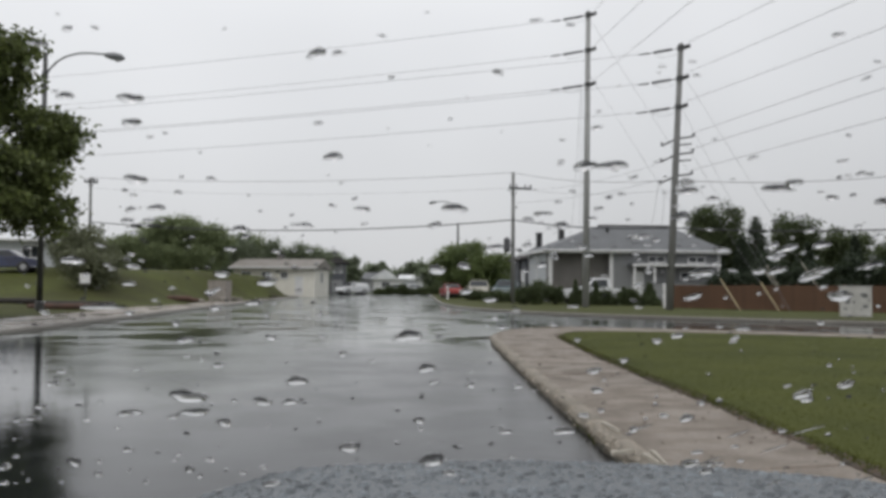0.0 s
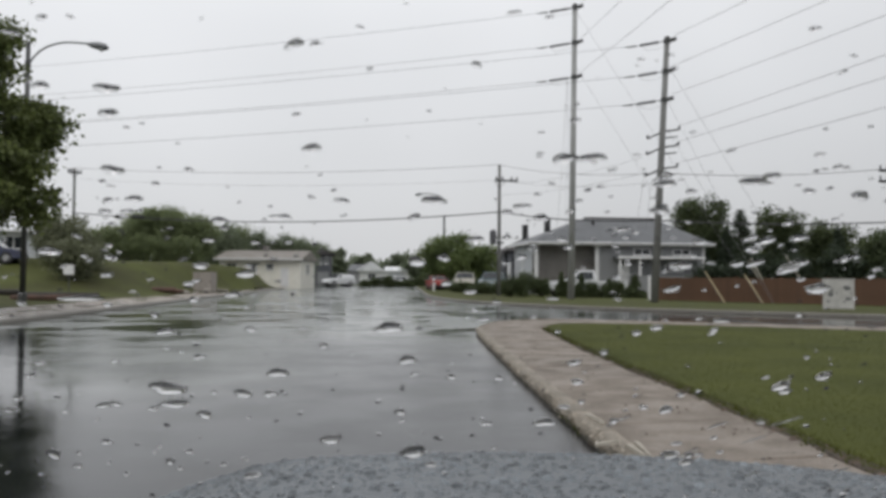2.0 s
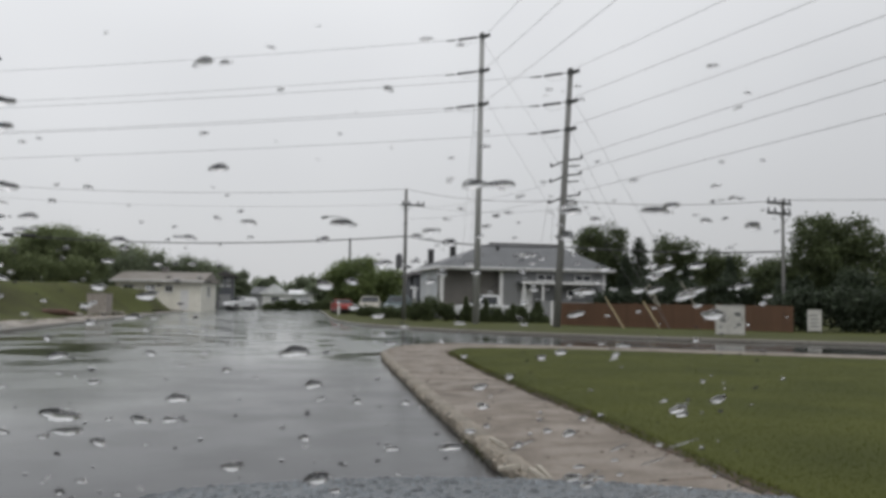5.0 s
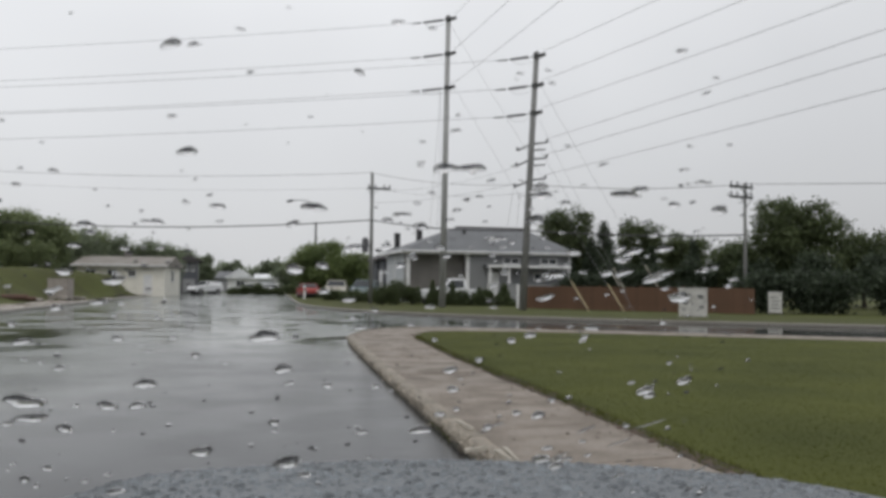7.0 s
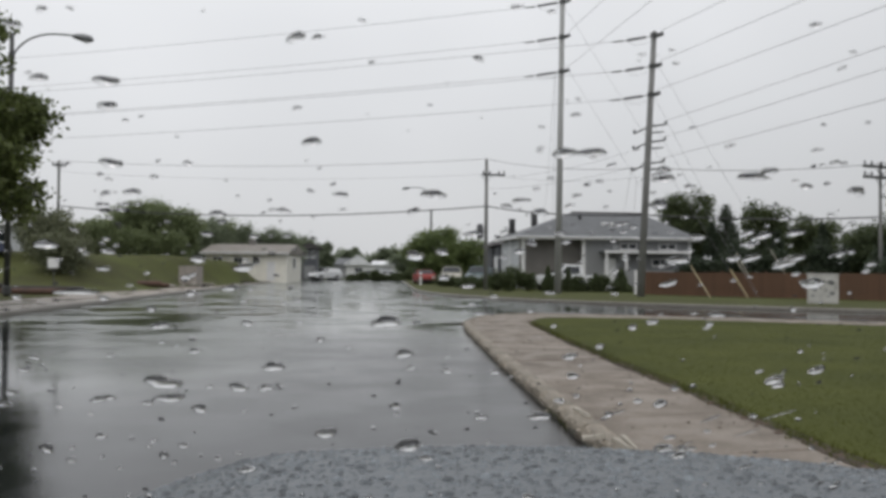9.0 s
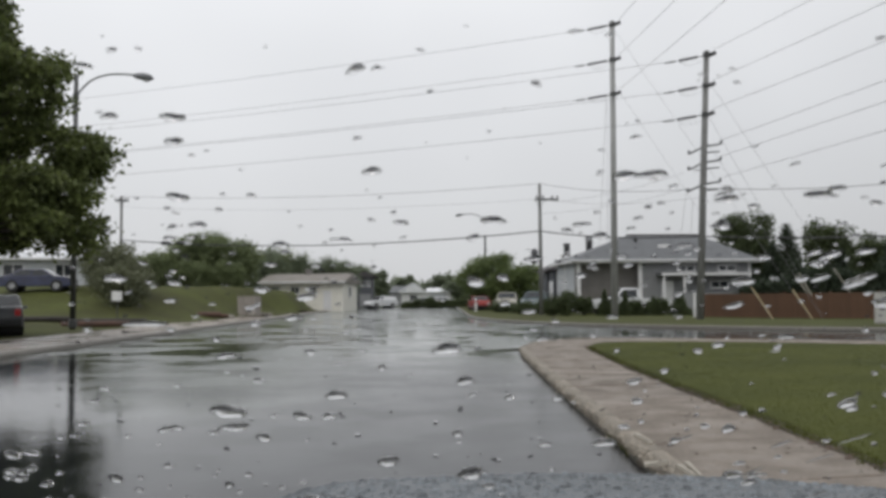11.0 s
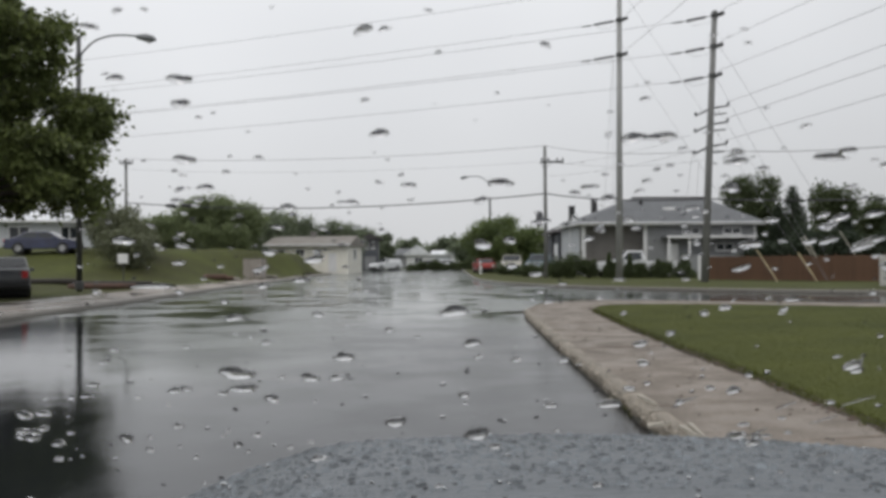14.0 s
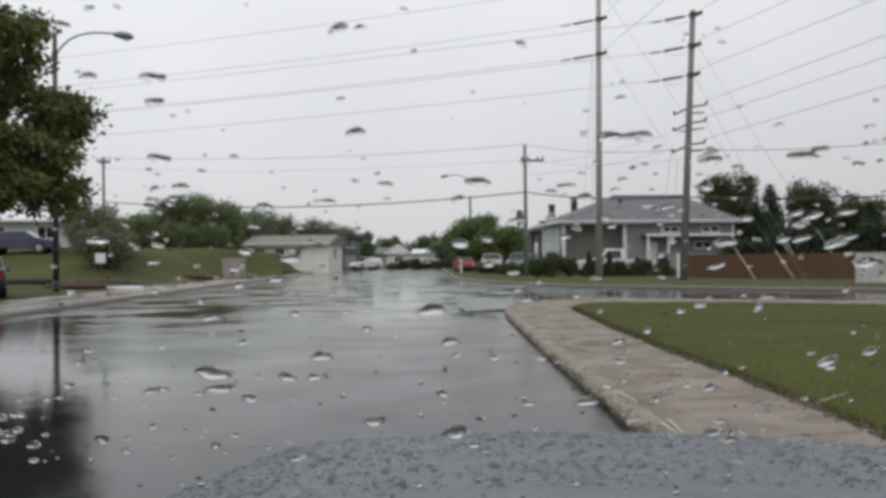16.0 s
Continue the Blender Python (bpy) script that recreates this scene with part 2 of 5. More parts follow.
FENCE_WOOD = mat("red_cedar_fence", (0.115, 0.058, 0.030), 0.75, (0.080, 0.042, 0.023), 3, 0.8, 0.3, 40, stretch=(1, 1, 0.08), per_object=0.10)
BARK = mat("wet_bark", (0.055, 0.045, 0.036), 0.8, (0.035, 0.03, 0.025), 7, 0.8, 0.8, 30, stretch=(1, 1, 0.2))
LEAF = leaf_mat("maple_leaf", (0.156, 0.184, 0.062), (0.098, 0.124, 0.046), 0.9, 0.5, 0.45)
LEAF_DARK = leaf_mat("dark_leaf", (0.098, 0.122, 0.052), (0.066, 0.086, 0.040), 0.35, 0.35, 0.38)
# rain haze put into the light, mid, dull and far leaf colours, paler for it
LEAF_LIGHT = leaf_mat("hazed_light_leaf", (0.18, 0.225, 0.085), (0.12, 0.16, 0.062), 0.3)
LEAF_MID = leaf_mat("hazed_mid_leaf", (0.222, 0.262, 0.130), (0.178, 0.214, 0.110), 0.3, 0.3, 0.48)
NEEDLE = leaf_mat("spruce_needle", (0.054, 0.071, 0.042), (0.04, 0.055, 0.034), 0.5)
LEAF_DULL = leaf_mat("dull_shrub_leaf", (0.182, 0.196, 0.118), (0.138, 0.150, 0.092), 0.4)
LEAF_FAR = leaf_mat("hazed_far_leaf", (0.20, 0.235, 0.15), (0.15, 0.18, 0.115), 0.2)
WHITE_PAINT = mat("white_car_paint", (0.72, 0.73, 0.74), 0.25, (0.66, 0.67, 0.68), 2, 0.4, coat=0.6, grain=0)
RED_PAINT = mat("red_car_paint", (0.20, 0.010, 0.006), 0.6, (0.24, 0.013, 0.007), 2, 0.4, coat=0.05, grain=0)
BLUE_PAINT = mat("dark_blue_car_paint", (0.018, 0.025, 0.075), 0.25, None, 2, 0.4, coat=0.6, grain=0)
TEAL_PAINT = mat("teal_car_paint", (0.06, 0.11, 0.12), 0.3, None, 2, 0.4, coat=0.6, grain=0)
BEIGE_PAINT = mat("beige_car_paint", (0.42, 0.40, 0.33), 0.3, None, 2, 0.4, coat=0.6, grain=0)
GREY_PAINT = mat("grey_car_paint", (0.10, 0.105, 0.115), 0.3, None, 2, 0.4, coat=0.6, grain=0)
RUBBER = mat("tyre_rubber", (0.02, 0.02, 0.021), 0.8)
RIM = mat("alloy_rim", (0.45, 0.45, 0.46), 0.35, metal=0.8, grain=0)
TAIL = mat("tail_lens_red", (0.55, 0.02, 0.02), 0.2, grain=0)
HEADLENS = mat("head_lens", (0.7, 0.72, 0.74), 0.1, grain=0)
BOX_GREY = mat("utility_box_grey", (0.36, 0.325, 0.295), 0.55, (0.28, 0.255, 0.235), 3, 0.7, 0.1, 30)
BOX_WHITE = mat("cabinet_white", (0.50, 0.495, 0.47), 0.5, (0.36, 0.355, 0.335), 3, 0.8, 0.1, 30)
INK = mat("dark_paint_marks", (0.17, 0.175, 0.175), 0.6)
ROCK = mat("field_stone", (0.26, 0.24, 0.21), 0.75, (0.17, 0.155, 0.135), 3, 0.8, 0.6, 15)
LOG_RED = mat("red_brown_timber", (0.115, 0.062, 0.045), 0.8, (0.07, 0.045, 0.034), 4, 0.8, 0.4, 30)
TIMBER_DARK = mat("dark_timber", (0.04, 0.035, 0.03), 0.8)


# mesh helpers
def part(name, bm, material, parent=None, label="", smooth=False):
    me = bpy.data.meshes.new(name)
    bm.to_mesh(me)
    bm.free()
    if smooth:
        me.polygons.foreach_set("use_smooth", [True] * len(me.polygons))
    me.materials.append(material)
    ob = new(name, me)
    if parent is not None:
        ob.parent = parent
    if label:
        ob["label"] = label
    return ob


def shared(name, me, m, parent):
    ob = new(name, me)
    ob.parent = parent
    ob.matrix_basis = m
    return ob


def empty(name, m, label, category, group="", kind=""):
    ob = new(name)
    ob.matrix_world = m
    ob.empty_display_size = 0.2
    return tagged(ob, label, category, group, kind)


def box(x0, y0, z0, x1, y1, z1, bevel=0.0):
    bm = bmesh.new()
    bmesh.ops.create_cube(bm, size=1, matrix=Matrix.LocRotScale(((x0 + x1) / 2, (y0 + y1) / 2, (z0 + z1) / 2), None, (abs(x1 - x0), abs(y1 - y0), abs(z1 - z0))))
    if bevel:
        bmesh.ops.bevel(bm, geom=bm.edges[:], offset=bevel, segments=2, affect="EDGES", profile=0.6)
    return bm


def tube(points, radii, sides=8, cap=True, bm=None):
    """A tube along points, with a radius at each."""
    bm = bm or bmesh.new()
    rings = []
    pts = [Vector(p) for p in points]
    side = None
    for i, p in enumerate(pts):
        d = (pts[min(i + 1, len(pts) - 1)] - pts[max(i - 1, 0)]).normalized()
        if side is None:
            side = d.orthogonal().normalized()
        side = (side - d * side.dot(d)).normalized()
        up = d.cross(side)
        r = radii[i] if hasattr(radii, "__len__") else radii
        rings.append([bm.verts.new(p + (side * math.cos(2 * math.pi * k / sides) + up * math.sin(2 * math.pi * k / sides)) * r) for k in range(sides)])
    for a, b in zip(rings, rings[1:]):
        for k in range(sides):
            bm.faces.new((a[k], a[(k + 1) % sides], b[(k + 1) % sides], b[k]))
    if cap:
        bm.faces.new(rings[0][::-1])
        bm.faces.new(rings[-1])
    return bm


def prism(points, z0, z1):
    """An upright prism on a plan outline; z1 may be a list, a height for each corner."""
    bm = bmesh.new()
    tops = z1 if hasattr(z1, "__len__") else [z1] * len(points)
    lo = [bm.verts.new((x, y, z0)) for x, y in points]
    hi = [bm.verts.new((x, y, z)) for (x, y), z in zip(points, tops)]
    bm.faces.new(lo[::-1])
    bm.faces.new(hi)
    for i in range(len(points)):
        j = (i + 1) % len(points)
        bm.faces.new((lo[i], lo[j], hi[j], hi[i]))
    bmesh.ops.recalc_face_normals(bm, faces=bm.faces[:])
    return bm


def side_prism(profile, y0, y1):
    """An outline in x and z, drawn out along y."""
    bm = bmesh.new()
    a = [bm.verts.new((x, y0, z)) for x, z in profile]
    b = [bm.verts.new((x, y1, z)) for x, z in profile]
    bm.faces.new(a)
    bm.faces.new(b[::-1])
    for i in range(len(profile)):
        j = (i + 1) % len(profile)
        bm.faces.new((a[j], a[i], b[i], b[j]))
    bmesh.ops.recalc_face_normals(bm, faces=bm.faces[:])
    return bm


def resample(points, step):
    """Points spread evenly along a smoothed plan line."""
    pts = [Vector((*p, 0)) if len(p) == 2 else Vector(p) for p in points]
    fine = []
    for i in range(len(pts) - 1):
        p0, p1, p2, p3 = pts[max(i - 1, 0)], pts[i], pts[i + 1], pts[min(i + 2, len(pts) - 1)]
        for k in range(20):
            u = k / 20
            fine.append(0.5 * ((2 * p1) + (p2 - p0) * u + (2 * p0 - 5 * p1 + 4 * p2 - p3) * u * u + (3 * p1 - p0 - 3 * p2 + p3) * u ** 3))
    fine.append(pts[-1])
    out, left = [fine[0]], step
    for a, b in zip(fine, fine[1:]):
        d = (b - a).length
        while d >= left:
            a = a + (b - a) * (left / d)
            out.append(a)
            d -= left
            left = step
        left -= d
    return out


def sheet(name, xs, ys, height, material, inside=None):
    """A height field on a grid."""
    bm = bmesh.new()
    grid = {}
    for i, x in enumerate(xs):
        for j, y in enumerate(ys):
            grid[i, j] = bm.verts.new((x, y, height(x, y)))
    for i in range(len(xs) - 1):
        for j in range(len(ys) - 1):
            if inside is None or inside((xs[i] + xs[i + 1]) / 2, (ys[j] + ys[j + 1]) / 2):
                bm.faces.new((grid[i, j], grid[i + 1, j], grid[i + 1, j + 1], grid[i, j + 1]))
    for v in [v for v in bm.verts if not v.link_faces]:
        bm.verts.remove(v)
    return part(name, bm, material, smooth=True)


def leaves(name, centres, spread, n, size, material, parent, seed=1, flat=0.5):
    """A crown of n small folded leaves gathered round the centres (arrays); spread is the radius of a gathering."""
    rng = np.random.default_rng(seed)
    c = np.asarray(centres)
    pos = c[rng.integers(0, len(c), n)] + rng.normal(0, 1, (n, 3)) * spread * np.array([1, 1, 0.75]) * 0.55
    a = rng.normal(0, 1, (n, 3))
    a /= np.linalg.norm(a, axis=1)[:, None]
    b = rng.normal(0, 1, (n, 3))
    b[:, 2] *= flat
    b -= a * (a * b).sum(1)[:, None]
    b /= np.linalg.norm(b, axis=1)[:, None]
    nor = np.cross(a, b)
    s = size * rng.uniform(0.6, 1.3, (n, 1))
    quad = np.stack([pos - a * s * 0.5, pos + b * s * 0.32 + nor * s * 0.1, pos + a * s * 0.5, pos - b * s * 0.32 + nor * s * 0.1], 1)
    me = bpy.data.meshes.new(name)
    me.from_pydata(quad.reshape(-1, 3).tolist(), [], np.arange(4 * n).reshape(n, 4).tolist())
    me.materials.append(material)
    ob = new(name, me)
    ob.parent = parent
    return ob


def lobes(blobs, per, seed=1, low=0.55):
    """Gathering points in the outer shells of some lobes (x, y, z, rx, ry, rz)."""
    rng = np.random.default_rng(seed)
    out = []
    for x, y, z, rx, ry, rz in blobs:
        d = rng.normal(0, 1, (per, 3))
        d /= np.linalg.norm(d, axis=1)[:, None]
        d *= rng.uniform(low, 1.0, (per, 1))
        out.append(np.array([x, y, z]) + d * np.array([rx, ry, rz]))
    return np.concatenate(out)


def tree(x, y, z, height, radius, trunk_h, leaf, n, size, label, category="tree", name="tree", seed=1, group="", trunk_r=0.16, n_lobes=9, blobs=None, gather=None, full=False):
    """A broad-leaved tree: tapered trunk, limbs to each lobe, and a crown of many leaves in uneven gatherings."""
    rng = random.Random(seed)
    root = empty(name, pose(x, y, z), label, category, group)
    mid = (height + trunk_h) / 2
    half = (height - trunk_h) / 2
    for k in range(n_lobes if blobs is None else 0):
        if k == 0:
            blobs = []
        a = 2.4 * k + rng.uniform(-0.4, 0.4)
        v = -0.75 + 1.55 * (k + 0.5) / n_lobes
        reach = radius * math.sqrt(max(0.05, 1 - v * v)) * 0.62
        blobs.append((math.cos(a) * reach * rng.uniform(0.7, 1.1), math.sin(a) * reach * rng.uniform(0.7, 1.1), mid + v * half * 0.85,
                      radius * rng.uniform(0.36, 0.52), radius * rng.uniform(0.36, 0.52), half * rng.uniform(0.26, 0.4)))
    if full:
        blobs += [(0, 0, mid - 0.35 * half, radius * 0.72, radius * 0.72, half * 0.55), (0.1 * radius, 0, mid + 0.2 * half, radius * 0.6, radius * 0.6, half * 0.5)]
    wood = tube([(0, 0, -0.1), (0.03, 0.02, trunk_h * 0.5), (-0.04, 0.03, trunk_h), (0.02, 0, mid), (0, 0, height * 0.9)],
                [trunk_r * 1.35, trunk_r, trunk_r * 0.85, trunk_r * 0.5, trunk_r * 0.12], 8)
    part("trunk", wood, BARK, root, smooth=True)
    for b in blobs:
        start = Vector((0, 0, max(trunk_h * 0.8, b[2] - half * 0.5)))
        end = Vector(b[:3])
        bend = (start + end) / 2 + Vector((0, 0, 0.12 * half))
        part("limb", tube([start, bend, end], [trunk_r * 0.4, trunk_r * 0.28, trunk_r * 0.08], 5), BARK, root, smooth=True)
    leaves("crown", lobes(blobs, 26, seed), gather or min(radius * 0.2, 0.75), n, size, leaf, root, seed)
    return root


def conifer(x, y, z, height, radius, n, size, label, material=NEEDLE, name="conifer", category="conifer", seed=1, group="", skirt=0.1):
    rng = np.random.default_rng(seed)
    root = empty(name, pose(x, y, z), label, category, group)
    part("trunk", tube([(0, 0, -0.1), (0, 0, height * 0.5), (0, 0, height * 0.97)], [radius * 0.09, radius * 0.06, 0.01], 6), BARK, root)
    u = np.concatenate([rng.uniform(0, 1, 300) ** 0.6, np.linspace(0.0, 0.2, 14)])
    zz = height * (1 - (1 - skirt) * u)
    a = rng.uniform(0, 2 * math.pi, len(u))
    r = radius * u * np.where(np.sin(zz * 7 + a) > 0, 1.0, 0.72) * rng.uniform(0.5, 1.0, len(u))
    leaves("crown", np.stack([r * np.cos(a), r * np.sin(a), zz], 1), radius * 0.13, n, size, material, root, seed)
    return root


def shrub(x, y, z, rx, ry, h, n, size, material, label, seed=1, group="", name="shrub", category="shrub"):
    rng = random.Random(seed)
    root = empty(name, pose(x, y, z), label, category, group)
    blobs = [(rng.uniform(-0.5, 0.5) * rx, rng.uniform(-0.5, 0.5) * ry, h * rng.uniform(0.3, 0.62), rx * 0.6, ry * 0.6, h * 0.4) for _ in range(6)]
    for b in blobs[:4]:
        part("stem", tube([(0, 0, -0.1), (b[0] * 0.5, b[1] * 0.5, b[2] * 0.6), b[:3]], [0.05, 0.035, 0.012], 5), BARK, root)
    leaves("crown", lobes(blobs, 22, seed, 0.3), min(rx, h) * 0.28, n, size, material, root, seed)
    return root


# ground, road and blocks
tagged(sheet("ground", [-1500, -400, -120, -60, 0, 60, 120, 400, 1500], [-400, -60, 0, 60, 130, 200, 400, 1500], lambda x, y: -0.06, SOIL),
       "dark green rough ground running to the horizon", "ground", kind="structure")
road = part("road", prism([(-14.5, -45), (80, -45), (80, 60), (16, 60), (10, 135), (-20, 135)], -0.05, 0.0), ASPHALT)
tagged(road, "wet dark asphalt road with puddles mirroring the sky", "road", kind="structure")

NEAR_KERB = [(1.36, -18), (1.43, -6), (1.53, 5), (1.55, 9), (1.58, 13), (1.74, 20.6), (1.98, 22.6), (2.5, 24.4), (3.3, 25.7), (4.4, 26.3), (8, 24.95), (12.7, 22.3), (24, 15.9), (46, 3.6)]
FAR_KERB = [(1.4, 132), (1.5, 110), (1.6, 92), (1.6, 74), (1.75, 60), (2.7, 51.5), (4.0, 46.5), (5.6, 42.5), (7.7, 39.3), (10.4, 36.6), (12.8, 34.4), (15.6, 32.3), (20, 29.8), (34, 21.8), (60, 7)]
LEFT_KERB = [(-10.5, -30), (-10.6, 0), (-10.8, 24), (-11.3, 38), (-11.7, 50), (-12.9, 87), (-13.4, 110), (-14, 132)]


def offset_line(line, d):
    out = []
    for i, p in enumerate(line):
        a, b = line[max(i - 1, 0)], line[min(i + 1, len(line) - 1)]
        t = (b - a).normalized()
        out.append(p + Vector((t.y, -t.x, 0)) * d)
    return out


def ribbon(name, a, b, za, zb, material, drop=0.3):
    """A raised strip between two plan lines with its side towards a."""
    bm = bmesh.new()
    va = [bm.verts.new((p.x, p.y, za)) for p in a]
    vb = [bm.verts.new((p.x, p.y, zb)) for p in b]
    vd = [bm.verts.new((p.x, p.y, za - drop)) for p in a]
    for i in range(len(a) - 1):
        bm.faces.new((va[i], vb[i], vb[i + 1], va[i + 1]))
        bm.faces.new((vd[i], va[i], va[i + 1], vd[i + 1]))
    bmesh.ops.recalc_face_normals(bm, faces=bm.faces[:])
    return part(name, bm, material)


def lawn_patch(name, outline, z0, z1, material):
    bm = prism([(p.x, p.y) if hasattr(p, "x") else p for p in outline], z0, z1)
    bmesh.ops.triangulate(bm, faces=bm.faces[:])
    return part(name, bm, material)


near_line = resample(NEAR_KERB, 0.5)
far_line = resample(FAR_KERB, 1.0)
left_line = resample(LEFT_KERB, 1.0)

# near block: lawn inside the pavement
GRASS_EDGE = [(2.92, -18), (2.98, -6), (3.03, 5), (3.08, 9), (3.09, 13), (3.20, 17), (3.40, 20.8), (3.78, 22.5), (4.6, 23.5), (7.4, 22.9), (12.0, 20.4), (23.2, 14.0), (45, 1.8)]
grass_line = resample(GRASS_EDGE, 0.5)
tagged(lawn_patch("lawn", grass_line + [Vector((45, -18, 0))], -0.05, 0.15, TURF), "mown green lawn, wet, at the street corner", "lawn", kind="structure")

# far block and left block
far_in = offset_line(far_line, -0.17)
tagged(lawn_patch("far_verge", far_in + [Vector((90, 7, 0)), Vector((90, 132, 0))], -0.05, 0.12, TURF_FAR), "strip of green grass between kerb and fence", "grass verge", kind="structure")


def smooth(u):
    u = min(1, max(0, u))
    return u * u * (3 - 2 * u)


def left_edge(y):
    for a, b in zip(left_line, left_line[1:]):
        if a.y <= y <= b.y:
            return a.x + (b.x - a.x) * (y - a.y) / max(1e-6, b.y - a.y)
    return -14.0


def bank(x, y):
    """Height of the ground beyond the opposite pavement: a lawn that swells into a grassy bank."""
    edge = left_edge(y)
    h = 0.14 + 0.25 * smooth((edge - 4.5 - x) / 4)
    far = smooth((y - 58) / 26)
    rise = smooth((edge - 2.4 + 1.9 * far - x) / (6.0 - 3.8 * far))
    along = smooth((y - 45) / 18) * (1 - smooth((y - 88) / 11))
    lump = 0.12 * math.sin(x * 0.31 + y * 0.17) + 0.08 * math.sin(x * 0.73 - y * 0.41)
    return h + rise * along * (2.1 + lump) + 0.3 * smooth((y - 84) / 14) * smooth((edge - 0.8 - x) / 4)


xs = [-11.3 - 0.6 * i for i in range(40)] + [-36 - 4 * i for i in range(22)]
ys = [-30, -15, 0, 10, 18] + [20 + 1.5 * i for i in range(75)]


tagged(sheet("grass_bank", xs, ys, lambda x, y: bank(x, y), TURF_FAR, lambda x, y: x < left_edge(y) - 1.9 + 1.15 * smooth((y - 58) / 12) + 0.2 * math.sin(y * 0.9)),
       "rough green grass bank rising behind the pavement", "grass bank", kind="structure")
left_in = offset_line(left_line, -0.18)
left_walk = offset_line(left_line, -3.2)
tagged(ribbon("pavement_opposite", left_in, left_walk, 0.135, 0.145, CONCRETE_PALE), "wet pale concrete pavement with worn edges", "pavement", kind="structure")


# lines of kerb stones
def kerb_run(line, step, side, width, height, material, label, name, rough=0.0, seed=3):
    """A kerb of single stones, end to end, each an object of its own."""
    pts = line[::step]
    root = empty(name, Matrix(), label, "kerb", kind="structure")
    rng = random.Random(seed)
    meshes = []
    for k in range(5):
        bm = bmesh.new()
        rows = []
        cuts = 9
        for i in range(cuts):
            x = -0.5 + i / (cuts - 1)
            j = lambda: rng.uniform(-rough, rough)
            sect = [(0.02, -0.08), (0.0 + j(), height * 0.45), (0.015 + j(), height * 0.8 + j() * 0.6), (0.05 + j(), height + j() * 0.4), (width, height), (width, -0.08)]
            rows.append([bm.verts.new((x, y * side, z)) for y, z in sect])
        for a, b in zip(rows, rows[1:]):
            for q in range(5):
                bm.faces.new((a[q], a[q + 1], b[q + 1], b[q]))
        bm.faces.new(rows[0])
        bm.faces.new(rows[-1][::-1])
        bmesh.ops.recalc_face_normals(bm, faces=bm.faces[:])
        me = bpy.data.meshes.new("kerb_stone")
        bm.to_mesh(me)
        bm.free()
        me.materials.append(material)
        meshes.append(me)
    for i, (a, b) in enumerate(zip(pts, pts[1:])):
        d = b - a
        m = Matrix.Translation((a + b) / 2) @ Matrix.Rotation(math.atan2(d.y, d.x), 4, "Z") @ Matrix.Diagonal((d.length * 0.992, 1, 1, 1))
        shared("kerb_stone", meshes[i % 5], m, root)
    return root


# ---- poles and lines ----
def wire_between(bm, a, b, sag, r, n=14):
    a, b = Vector(a), Vector(b)
    pts = [a.lerp(b, i / n) - Vector((0, 0, sag * 4 * (i / n) * (1 - i / n))) for i in range(n + 1)]
    return tube(pts, r, 5, False, bm)


def cable(name, a, b, sag, r, material, label, group="overhead lines"):
    return tagged(part(name, wire_between(None, a, b, sag, r), material), label, "overhead line", group)


def insulator(a, b, parent):
    """A string of discs from a towards b."""
    a, b = Vector(a), Vector(b)
    n = 9
    pts, rad = [], []
    for i in range(n * 2 + 1):
        pts.append(a.lerp(b, i / (n * 2)))
        rad.append(0.045 if i % 2 == 0 else 0.10)
    part("insulator", tube(pts, rad, 8), INSUL, parent)


P1 = Vector((10.0, 52.0, 0.1))
P2 = Vector((13.3, 46.0, 0.1))
P1_TOP, P2_TOP = Vector((10.2, 52, 17.95)), Vector((14.02, 46, 14.35))
LEFT_WAY = Vector((-35.8, 12.7, 0)).normalized()
P1_WAY = Vector((1.4, -16.8, 0)).normalized()
P2_WAY = Vector((3.5, -14.5, 0)).normalized()


